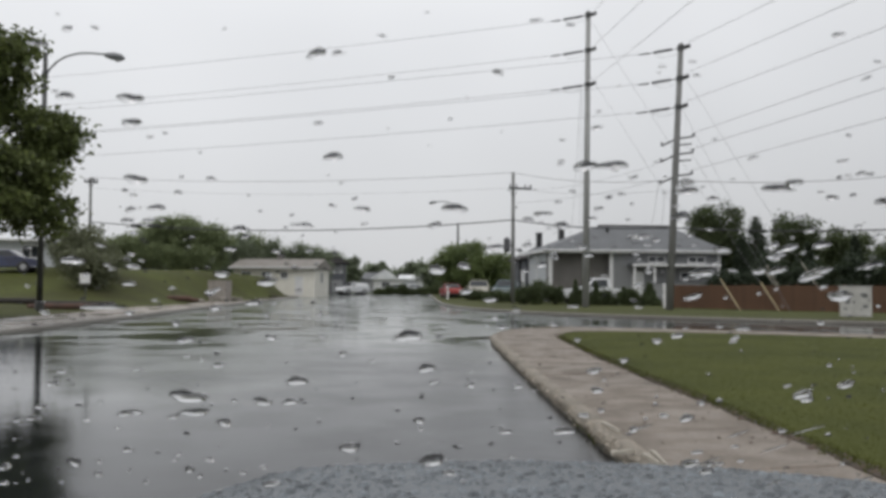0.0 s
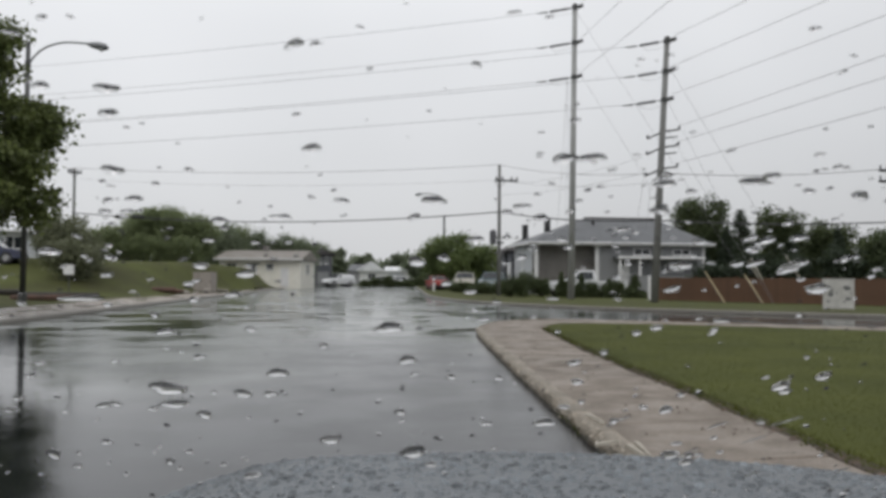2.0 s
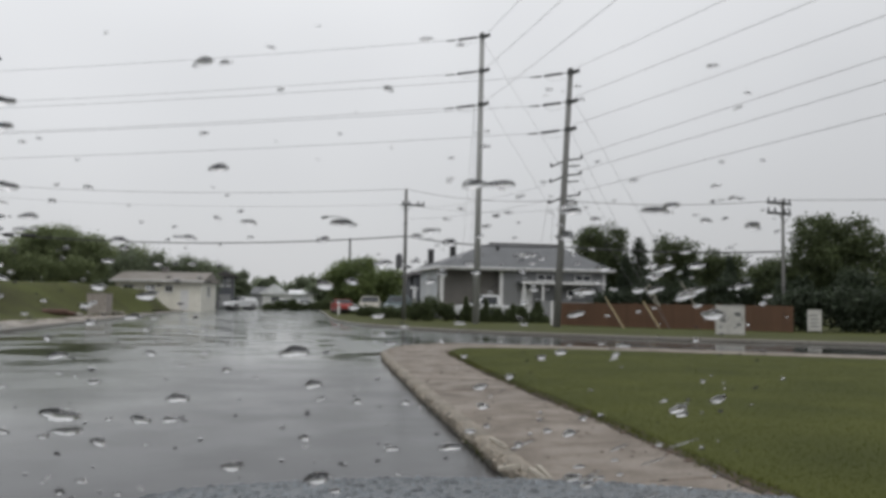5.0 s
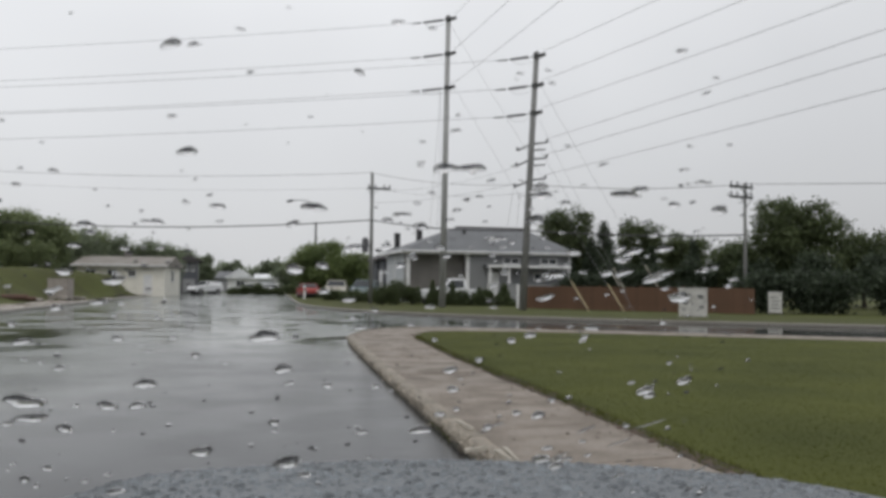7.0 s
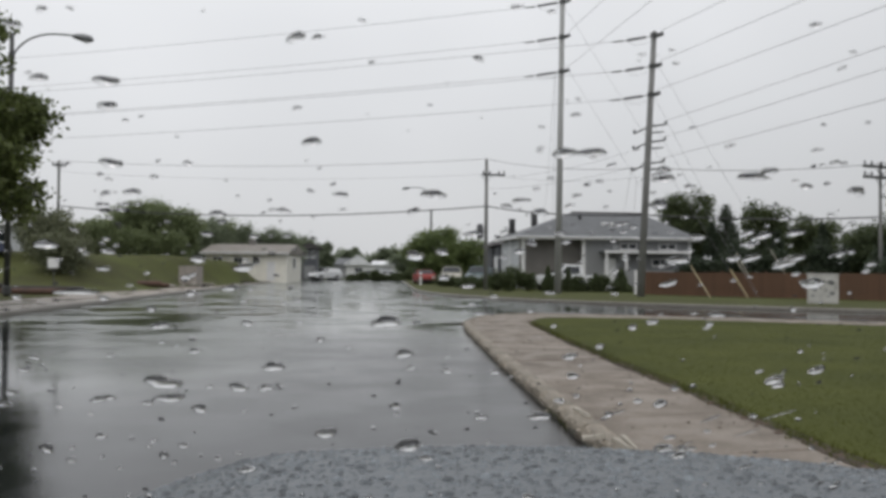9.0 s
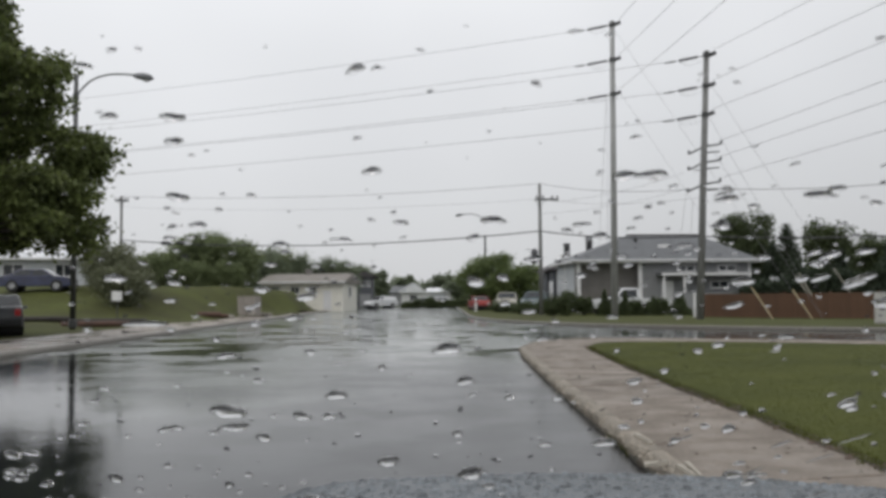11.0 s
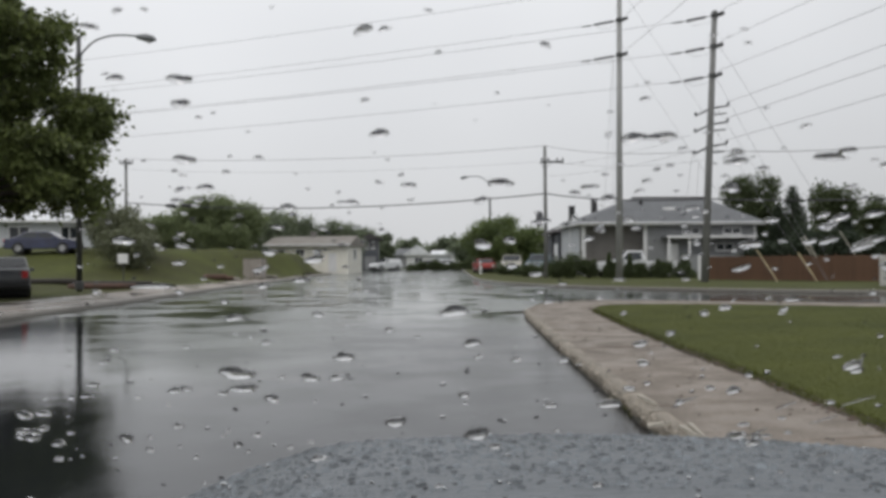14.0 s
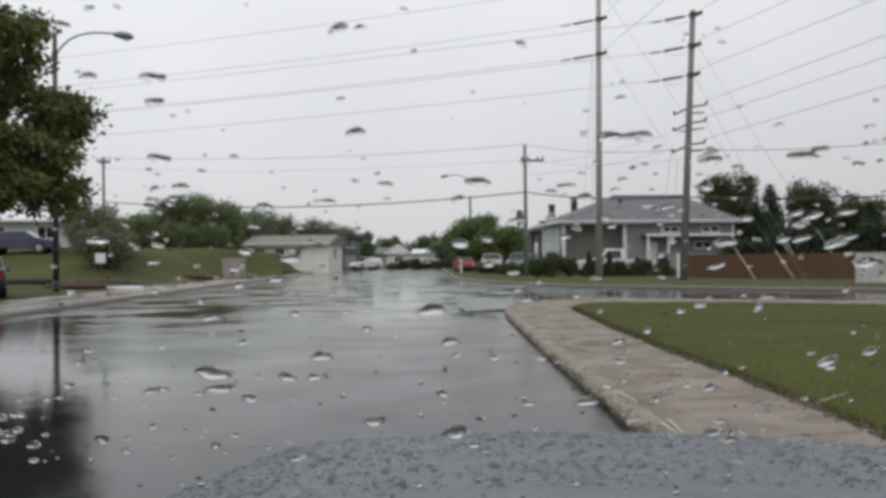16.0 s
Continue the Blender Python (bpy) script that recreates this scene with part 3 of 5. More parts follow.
def tall_pole(base, top, arms, way_left, way_right, label, reach, wood, link, string):
    root = empty("utility_pole", Matrix.Translation(base), label, "utility pole", "utility poles")
    t = top - base
    part("shaft", tube([(0, 0, -0.3), t * 0.5, t], [0.21, 0.175, 0.14], 14), wood, root, smooth=True)
    part("cap", tube([t, t + Vector((0, 0, 0.05))], [0.15, 0.10], 12), POLE_DARK, root)
    ends = []
    for z in arms:
        c = t * ((z - base.z) / t.z)
        part("band", tube([c - Vector((0, 0, 0.12)), c + Vector((0, 0, 0.12))], [0.19, 0.19], 14), POLE_DARK, root)
        part("bracket", tube([c, c + Vector((0.2, -0.05, 0.03)), c + Vector((0.44, -0.1, 0.1))], [0.08, 0.115, 0.1], 8), POLE_DARK, root)
        part("post_insulator", tube([c + Vector((0.38, -0.1, 0.02)), c + Vector((0.40, -0.1, 0.12)), c + Vector((0.40, -0.1, 0.2))], [0.11, 0.12, 0.06], 8), INSUL, root)
        a = c + way_left * link - Vector((0, 0, 0.09 * link))
        b = a + way_left * string - Vector((0, 0, 0.11))
        part("link", tube([c, a], 0.022, 6), POLE_DARK, root)
        insulator(a, b, root)
        d = b + way_left * 0.12 - Vector((0, 0, 0.02))
        part("damper", tube([d, d + way_left * 0.1, d + way_left * 0.55 - Vector((0, 0, 0.03)), d + way_left * 0.65 - Vector((0, 0, 0.04))], [0.015, 0.05, 0.035, 0.015], 7), WIRE, root)
        jump = [b, b - Vector((0, 0, 0.3)) - way_left * 0.5, c + Vector((-0.15, -0.15, -0.3)), c + Vector((0.40, -0.1, 0.3))]
        part("jumper", tube(resample(jump, 0.25), 0.008, 5, False), WIRE_PALE, root)
        ends.append((base + b, base + c + Vector((0.40, -0.1, 0.3))))
    for left, right in ends:
        cable("power_line", left, left + way_left * reach + Vector((0, 0, 1.5)), 1.6, 0.012, WIRE_PALE, "thin grey transmission conductor running across the sky")
        cable("power_line", right, right + way_right * 70 + Vector((0, 0, 1.5)), 0.55, 0.012, WIRE_PALE, "thin grey transmission conductor running across the sky")
    return root


tall_pole(P1, P1_TOP, (17.75, 15.6, 13.5), LEFT_WAY, P1_WAY, "tall grey weathered utility pole with three dead-end insulators", 120, POLE_PALE, 0.32, 1.2)
pole_2 = tall_pole(P2, P2_TOP, (14.15, 12.5, 10.95), LEFT_WAY, P2_WAY, "tall leaning grey utility pole with many small arms", 120, POLE_WOOD, 0.45, 1.0)
for z in (9.25, 8.4, 7.25):
    c = (P2_TOP - P2) * ((z - 0.1) / (P2_TOP.z - 0.1))
    for s, lift in ((-1, -0.42), (1, 0.10)):
        a, b = c, c + Vector((0.85 * s, -0.15, lift))
        part("small_arm", tube([a, b], [0.05, 0.045], 6), POLE_DARK, pole_2)
        part("pin_insulator", tube([b, b + Vector((0, 0, 0.16)), b + Vector((0, 0, 0.2))], [0.06, 0.07, 0.03], 8), INSUL, pole_2)
    part("side_arm", tube([c + Vector((0, 0, -0.35)), c + Vector((0.75, -0.2, -0.3))], [0.04, 0.035], 6), POLE_DARK, pole_2)
    w = P2 + c + Vector((0.85, -0.15, 0.3))
    cable("power_line", w, w + P2_WAY * 70 + Vector((0, 0, 2.0)), 0.2, 0.012, WIRE_PALE, "distribution line running over the lawn")

# smaller crossing line
SP = Vector((6.75, 62, 0.1))
LP = Vector((-27.9, 75, 0.3))
RP = Vector((25.4, 44.0, 0.1))


def small_pole(base, height, arm_z, arm_half, label, turn=0.0, arms=1, shift=0.0, girth=1.0):
    root = empty("utility_pole", Matrix.Translation(base) @ Matrix.Rotation(turn, 4, "Z"), label, "utility pole", "utility poles")
    part("shaft", tube([(0, 0, -0.3), (0, 0, height * 0.5), (0, 0, height)], [0.15 * girth, 0.13 * girth, 0.105 * girth], 12), POLE_WOOD, root, smooth=True)
    for k in range(arms):
        z = arm_z - 0.55 * k
        part("crossarm", box(shift - arm_half, -0.17, z - 0.07, shift + arm_half, -0.06, z + 0.07, 0.01), POLE_DARK, root)
        for x in (-0.9, -0.35, 0.45, 0.92):
            part("pin_insulator", tube([(shift + x * arm_half, -0.11, z + 0.07), (shift + x * arm_half, -0.11, z + 0.22), (shift + x * arm_half, -0.11, z + 0.3)], [0.05 * girth, 0.07 * girth, 0.03 * girth], 8), INSUL, root)
        for s in (-1, 1):
            part("brace", tube([(0, -0.12, z - 0.5), (s * arm_half * 0.55, -0.12, z - 0.03)], 0.018, 5), POLE_DARK, root)
    return root


sp = small_pole(SP, 9.35, 8.2, 0.82, "weathered wooden utility pole with one crossarm", 0.1, shift=0.5)
part("transformer", tube([(-0.45, -0.05, 3.65), (-0.45, -0.05, 3.75), (-0.45, -0.05, 4.55), (-0.45, -0.05, 4.7)], [0.15, 0.24, 0.24, 0.12], 14), INSUL, sp)
part("transformer_bracket", box(-0.2, -0.1, 4.1, -0.05, 0.0, 4.2), POLE_DARK, sp)
small_pole(LP, 10.1, 9.7, 0.55, "grey wooden utility pole behind the shrubs", 0.5)
small_pole(RP, 7.15, 6.9, 0.85, "wooden utility pole with two crossarms by the fence", 0.3, arms=2, shift=-0.4, girth=0.72)
for dz, r, mtl in ((9.35, 0.017, WIRE_PALE), (8.25, 0.009, WIRE_PALE)):
    cable("power_line", SP + Vector((0, 0, dz)), LP + Vector((0, 0, dz + 0.75 if dz > 9 else 9.2)), 0.5, r, mtl, "thin overhead line between two poles")
    cable("power_line", SP + Vector((0, 0, dz)), P2 + Vector((0.25, 0.15, 6.95 if dz > 9 else 6.45)), 0.35, r, mtl, "thin overhead line between two poles")
cable("power_line", P2 + Vector((0.25, 0.15, 6.95)), RP + Vector((0, 0, 7.1)), 0.25, 0.02, WIRE_PALE, "thin overhead line between two poles")
cable("power_line", RP + Vector((0, 0, 7.1)), RP + Vector((40, -22, 7.6)), 0.4, 0.02, WIRE_PALE, "thin overhead line between two poles")
cable("telephone_cable", SP + Vector((0, -0.15, 5.95)), LP + Vector((0, -0.15, 6.3)), 0.75, 0.045, WIRE, "thick black telephone cable strung between poles")
cable("telephone_cable", SP + Vector((0, -0.15, 5.95)), P2 + Vector((0.1, 0.15, 4.4)), 0.25, 0.045, WIRE, "thick black telephone cable strung between poles")
cable("telephone_cable", P2 + Vector((0.1, 0.15, 4.4)), RP + Vector((0, 0, 4.3)), 0.15, 0.04, WIRE, "thick black telephone cable strung between poles")
splice_at = (LP + Vector((0, -0.15, 6.3))).lerp(SP + Vector((0, -0.15, 5.95)), 0.115) - Vector((0, 0, 0.33))
for k, ln in ((0, 0.85), (1.5, 1.1)):
    a = splice_at + Vector((k, -k * 0.37, -0.03 * k))
    tagged(part("cable_splice", tube([a, a + Vector((0.08, -0.03, 0)), a + Vector((ln, -ln * 0.37, -0.04)), a + Vector((ln + 0.08, -ln * 0.4, -0.04))], [0.05, 0.16, 0.16, 0.05], 10), BLACK),
           "black cable splice case hanging on the line", "splice case", "splice cases")

# service drops to the house and the lower lines between the poles
for a, b, sag in (((9.75, 52, 13.4), (12.3, 70, 5.36), 0.6), ((9.8, 52, 13.2), (13.0, 70, 5.6), 0.1), ((12.75, 45.9, 7.0), (18.6, 70, 5.42), 0.5), ((13.1, 46.1, 6.3), (19.6, 70, 5.36), 0.3)):
    cable("service_drop", a, b, sag, 0.009, WIRE_PALE, "thin service cable dropping to the house roof", "service drops")
cable("power_line", (12.66, 46, 7.85), (7.9, 62, 8.15), 0.25, 0.009, WIRE_PALE, "thin overhead line between two poles")
cable("power_line", (12.73, 46, 7.0), (6.85, 62, 7.3), 0.25, 0.009, WIRE_PALE, "thin overhead line between two poles")

# guy wires with yellow guards
for top, foot, low, high in (((10.15, 52.0, 14.3), (16.56, 44.39, 0.1), 0.0, 0.119),
                             ((10.15, 52.0, 17.7), (18.35, 43.88, 0.1), 0.0, 0.087),
                             ((13.79, 46.0, 9.7), (19.41, 45.06, 0.1), 0.141, 0.234),
                             ((13.86, 46.0, 11.2), (19.47, 45.08, 0.1), 0.109, 0.216),
                             ((13.95, 46.0, 13.0), (21.9, 45.65, 0.1), 0.062, 0.202)):
    top, foot = Vector(top), Vector(foot)
    guy = empty("guy_wire", Matrix.Translation(foot), "steel guy wire anchored in the verge, with a faded yellow guard", "guy wire", "guy wires")
    part("strand", tube([(0, 0, -0.1), top - foot], 0.008, 5), WIRE_PALE, guy)
    way = top - foot
    part("guard", tube([way * (low + 0.004), way * (low + high) / 2, way * high], [0.029, 0.032, 0.029], 8), YELLOW if low < 0.02 else GUARD_PALE, guy, "faded plastic guard")


# street lamps
def street_lamp(m, height, reach, rise, label, scale=1.0):
    root = empty("street_lamp", m, label, "street lamp", "street lamps")
    part("pole", tube([(0, 0, -0.3), (0, 0, height * 0.5), (0, 0, height)], [0.13 * scale, 0.115 * scale, 0.095 * scale], 12), POLE_DARK, root, smooth=True)
    part("base_collar", tube([(0, 0, -0.05), (0, 0, 0.25), (0, 0, 0.3)], [0.19, 0.18, 0.13], 12), POLE_DARK, root)
    z = height - rise
    arm = [(0.05, 0, z - 0.25), (0.25, 0, z + 0.1), (0.75, 0, z + 0.52), (1.5, 0, z + 0.74), (reach - 0.6, 0, z + 0.72), (reach - 0.35, 0, z + 0.68)]
    part("arm", tube(resample(arm, 0.15), 0.045 * scale, 8), LAMP_GREY, root, smooth=True)
    part("clamp", tube([(0, 0, z - 0.4), (0, 0, z - 0.1)], [0.13, 0.13], 12), POLE_DARK, root)
    hx, hz = reach, z + 0.60
    head = tube([(hx - 0.55, 0, hz + 0.08), (hx - 0.4, 0, hz + 0.07), (hx - 0.1, 0, hz + 0.03), (hx + 0.2, 0, hz - 0.03), (hx + 0.36, 0, hz - 0.08)], [0.05, 0.12, 0.17, 0.15, 0.04], 12)
    part("lamp_head", head, LAMP_GREY, root, "grey cobra-head lamp housing", smooth=True)
    part("lens", tube([(hx + 0.05, 0, hz - 0.2), (hx + 0.05, 0, hz - 0.12)], [0.08, 0.15], 12), HEADLENS, root)
    return root


street_lamp(pose(-16.2, 38.0, 0.3), 11.05, 3.05, 0.75, "dark steel street lamp with a curved arm and grey head")
street_lamp(pose(4.55, 100, 0.1, 0, 0, 180), 8.45, 3.0, -1.7, "distant grey street lamp on a wooden pole", 1.2)


# ---- houses ----
def window(parent, x0, z0, x1, z1, y, panes=2, frame=TRIM, t=0.07):
    """A framed window on a wall facing -y."""
    w = empty("window", Matrix(), "", "")
    w.parent = parent
    for k in ("label", "category"):
        if k in w:
            del w[k]
    for a, b, c, d in ((x0, z0, x1, z0 + t), (x0, z1 - t, x1, z1), (x0, z0 + t, x0 + t, z1 - t), (x1 - t, z0 + t, x1, z1 - t)):
        part("frame", box(a, y - 0.05, b, c, y + 0.06, d), frame, w)
    step = (x1 - x0 - 2 * t) / panes
    for i in range(panes):
        a = x0 + t + i * step
        part("pane", box(a, y - 0.012, z0 + t, a + step, y + 0.01, z1 - t), PANE, w)
        if i:
            part("mullion", box(a - t / 2, y - 0.045, z0 + t, a + t / 2, y + 0.03, z1 - t), frame, w)
    part("sill", box(x0 - 0.05, y - 0.11, z0 - 0.06, x1 + 0.05, y + 0.04, z0), frame, w)
    return w


def hip_roof(x0, y0, x1, y1, z, ridge_x0, ridge_x1, ridge_y, ridge_z, thick=0.14):
    bm = bmesh.new()
    lo = [bm.verts.new(p) for p in ((x0, y0, z - thick), (x1, y0, z - thick), (x1, y1, z - thick), (x0, y1, z - thick))]
    up = [bm.verts.new(p) for p in ((x0, y0, z), (x1, y0, z), (x1, y1, z), (x0, y1, z))]
    r0, r1 = bm.verts.new((ridge_x0, ridge_y, ridge_z)), bm.verts.new((ridge_x1, ridge_y, ridge_z))
    bm.faces.new(lo[::-1])
    for i in range(4):
        j = (i + 1) % 4
        bm.faces.new((lo[i], lo[j], up[j], up[i]))
    bm.faces.new((up[0], up[1], r1, r0))
    bm.faces.new((up[2], up[3], r0, r1))
    bm.faces.new((up[1], up[2], r1))
    bm.faces.new((up[3], up[0], r0))
    bmesh.ops.recalc_face_normals(bm, faces=bm.faces[:])
    return bm


def gable_roof(x0, y0, x1, y1, z, ridge_z, along="x", thick=0.14):
    if along == "x":
        ym = (y0 + y1) / 2
        return hip_roof(x0, y0, x1, y1, z, x0, x1, ym, ridge_z, thick)
    bm = gable_roof(y0, x0, y1, x1, z, ridge_z, "x", thick)
    for v in bm.verts:
        v.co.x, v.co.y = v.co.y, v.co.x
    bmesh.ops.recalc_face_normals(bm, faces=bm.faces[:])
    return bm


def siding_wall(parent, x0, x1, z0, z1, y, material, board=0.2):
    """Lapped boards on a wall facing -y, each its own piece."""
    z, meshes = z0, {}
    while z < z1 - 0.01:
        h = min(board, z1 - z)
        bm = side_prism([(0, 0), (0.03, 0), (0.012, h), (0, h)], x0, x1)
        for v in bm.verts:
            v.co = Vector((v.co.y, -v.co.x, v.co.z))
        bmesh.ops.recalc_face_normals(bm, faces=bm.faces[:])
        ob = part("board", bm, material, parent)
        ob.location = (0, y, z)
        z += board


house = empty("house", pose(9.95, 66, 0.1, 0, 0, 4.5), "grey two-storey house with hip roof and white trim", "house", "houses")
part("wall", box(4.95, 0.12, 0, 13.5, 7.4, 3.9), SIDING, house, "grey horizontal siding")
part("wall", box(0.0, 0.8, 0, 4.9, 7.4, 3.9), BRICK_TAN, house, "tan brick wall under the eave")
siding_wall(house, 4.95, 13.5, 0, 3.85, 0.12, SIDING)
for i in range(19):
    bm = side_prism([(0, 0), (0.03, 0), (0.012, 0.2), (0, 0.2)], 0.95, 7.4)
    for v in bm.verts:
        v.co = Vector((-v.co.x, v.co.y, v.co.z))
    bmesh.ops.recalc_face_normals(bm, faces=bm.faces[:])
    part("board", bm, SIDING_PALE, house).location = (0, 0, 0.2 * i)
for x, w in ((-0.02, 0.26), (4.72, 0.26), (13.3, 0.2)):
    part("corner_post", box(x, 0.02, 0, x + w, 0.26, 3.9), TRIM, house)
part("corner_post", box(-0.06, 4.1, 0, 0.0, 4.35, 3.85), TRIM, house)
part("corner_post", box(-0.06, 7.2, 0, 0.0, 7.4, 3.85), TRIM, house)
w = window(house, 6.6, 1.2, 8.3, 3.0, 0.0, 2)
w.matrix_basis = pose(0, 0, 0, 0, 0, -90) @ pose(-13.2, 0, 0)
part("roof", hip_roof(-0.55, -0.5, 14.05, 7.9, 4.02, 4.9, 10.8, 3.7, 6.15), SHINGLE, house, "wet grey shingle roof")
part("fascia", box(-0.57, -0.545, 3.82, 14.07, -0.503, 4.03), TRIM, house)
part("fascia", box(-0.6, -0.54, 3.82, -0.553, 7.9, 4.03), TRIM, house)
part("gutter", tube([(-0.6, -0.6, 3.97), (14.1, -0.6, 3.97)], 0.06, 8), TRIM, house)
part("soffit", box(-0.54, -0.49, 3.8, 14.04, 0.1, 3.84), TRIM, house)
part("roof", hip_roof(-0.75, 7.95, 4.5, 13.0, 3.6, 1.2, 2.4, 10.4, 4.7), SHINGLE_DARK, house, "dark shingle roof of the side wing")
part("wall", box(-0.3, 7.5, 0, 4.2, 12.6, 3.4), SIDING_DARK, house, "dark side wing")
part("side_porch", box(-0.45, 9.4, 0.0, -0.305, 9.6, 3.4), BLACK, house)
part("porch_panel", box(-0.34, 7.7, 0.3, -0.305, 9.2, 2.6), TRIM, house, "white side panel")
part("ridge_cap", tube([(4.9, 3.7, 6.16), (10.8, 3.7, 6.16)], 0.09, 6), SHINGLE_DARK, house)
for x, y, z in ((1.1, 8.6, 5.75), (2.55, 6.6, 6.25)):
    part("chimney", box(x - 0.22, y - 0.22, 3.7, x + 0.22, y + 0.22, z), BLACK, house)
    part("chimney_cap", box(x - 0.27, y - 0.27, z, x + 0.27, y + 0.27, z + 0.08), BLACK, house)
part("roof_vent", tube([(5.3, 2.6, 5.2), (5.3, 2.6, 5.95)], 0.13, 8), BLACK, house)
part("roof_hatch", box(6.8, 1.5, 4.95, 7.7, 2.1, 5.28), TRIM, house)
part("porch_roof", box(6.1, -1.3, 2.78, 12.9, 0.1, 3.02), SHINGLE, house)
part("fascia", box(6.05, -1.36, 2.80, 12.95, -1.303, 2.98), TRIM, house)
for a, b, c, d in ((7.75, 3.1, 9.1, 3.62), (10.9, 3.1, 12.3, 3.62), (10.3, 1.85, 11.7, 2.42)):
    window(house, a, b, c, d, 0.05)
door = part("door", box(6.5, 0.03, 0.3, 7.4, 0.12, 2.4), TRIM, house, "white front door")
part("handle", tube([(7.25, 0.0, 1.3), (7.25, 0.0, 1.42)], 0.025, 6), POLE_DARK, door)
part("porch_wall", box(7.7, -1.2, 0, 12.8, 0.0, 1.5), SIDING, house)
part("porch_post", box(7.75, -1.25, 1.5, 7.9, -1.1, 2.8), TRIM, house)
part("porch_post", box(6.2, -1.25, 0.0, 6.35, -1.1, 2.8), TRIM, house)

# cream bungalow across the street
bung = empty("house", pose(-11.4, 97, 0.3, 0, 0, -4), "cream single-storey house with tan shingle roof", "house", "houses")
part("wall", box(-9.0, 0, -0.5, 0.0, 9, 2.95), CREAM, bung)
gab = side_prism([(0, 2.95), (9, 2.95), (4.5, 3.9)], -0.15, 0.0)
for v in gab.verts:
    v.co.x, v.co.y = v.co.y, v.co.x
bmesh.ops.recalc_face_normals(gab, faces=gab.faces[:])
part("gable", gab, CREAM, bung)
part("roof", gable_roof(-9.5, -0.6, 0.35, 9.6, 2.98, 4.05, "x"), SHINGLE_TAN, bung, "wet tan shingle roof")
part("fascia", box(-9.5, -0.66, 2.84, 0.35, -0.603, 2.99), TRIM, bung)
for a, b, c, d in ((-8.2, 1.7, -7.1, 2.5), (-5.9, 1.7, -4.9, 2.5), (-3.8, 1.75, -3.0, 2.5)):
    window(bung, a, b, c, d, -0.01)
part("door", box(-2.2, -0.04, -0.1, -1.3, 0.02, 2.0), TRIM, bung)
w = window(bung, 3.4, 1.3, 4.8, 2.5, -0.01)
w.matrix_basis = pose(0.02, 0, 0, 0, 0, 90)
part("chimney", box(-5.2, 4.2, 3.7, -4.5, 4.9, 4.6), BRICK_TAN, bung)

# two-storey house behind, with garage
two = empty("house", pose(-12.9, 128, 0.6, 0, 0, 3), "narrow two-storey house with dark slate siding and roof", "house", "houses")
part("wall", box(0, 0, -0.5, 2.2, 8, 4.1), SIDING_DARK, two)
part("roof", gable_roof(-0.6, -0.8, 2.8, 8.6, 4.1, 4.9, "y"), SHINGLE_DARK, two)
for a, b, c, d in ((0.3, 2.6, 0.9, 3.7), (1.3, 2.6, 1.9, 3.7)):
    window(two, a, b, c, d, -0.01)
part("garage_door", box(0.3, -0.05, -0.4, 1.95, 0.03, 1.5), SIDING, two, "grey garage door")

far_house = empty("house", pose(-5.6, 150, 0.2), "white far house with a low pitched roof", "house", "houses")
part("wall", box(-2, 0, -0.3, 6.4, 7, 2.3), TRIM, far_house)
part("roof", gable_roof(-2.5, -0.5, 2.2, 7.5, 2.3, 3.9, "y"), WHITE_ROOF, far_house)
part("roof", gable_roof(2.25, -0.4, 7.0, 7.4, 2.3, 3.0, "x"), WHITE_ROOF, far_house)
window(far_house, -0.6, 0.8, 0.8, 1.8, -0.01)
part("garage_door", box(3.0, -0.06, -0.2, 5.6, -0.01, 1.9), SIDING_PALE, far_house)
far_two = empty("house", pose(-11.5, 165, 0.2), "blue-grey far house among trees", "house", "houses")
part("wall", box(-2, 0, -0.3, 6.0, 7, 2.4), SIDING, far_two)
part("roof", gable_roof(-2.5, -0.5, 6.5, 7.5, 2.4, 3.6, "x"), SHINGLE, far_two)
window(far_two, 0.5, 0.9, 2.2, 2.0, -0.01)
window(far_two, 3.4, 0.9, 5.0, 2.0, -0.01)


pale_house = empty("house", pose(-34.0, 74, bank(-34, 74) - 0.1, 0, 0, 20), "low pale grey house standing behind the maple", "house", "houses")
part("wall", box(-9, 0, -0.3, 3.2, 8, 2.5), SIDING_PALE, pale_house, "pale grey siding")
siding_wall(pale_house, -9, 3.2, 0, 2.45, 0, SIDING_PALE)
part("roof", gable_roof(-9.5, -0.6, 3.7, 8.6, 2.5, 3.5, "x"), WHITE_ROOF, pale_house, "pale sheet roof")
part("fascia", box(-9.5, -0.66, 2.32, 3.7, -0.603, 2.52), TRIM, pale_house)
for a, b, c, d in ((-7.6, 0.9, -6.0, 2.0), (-3.2, 0.9, -1.6, 2.0), (0.8, 0.9, 2.2, 2.0)):
    window(pale_house, a, b, c, d, -0.03)


# ---- vehicles ----
def wheel(parent, x, y, r=0.33, w=0.22):
    t = part("wheel", tube([(x, y - w / 2, r), (x, y - w / 2 + 0.03, r), (x, y + w / 2 - 0.03, r), (x, y + w / 2, r)], [r * 0.9, r, r, r * 0.9], 18), RUBBER, parent)
    part("rim", tube([(x, y - w / 2 - 0.012, r), (x, y + w / 2 + 0.012, r)], r * 0.62, 14), RIM, t)
    return t


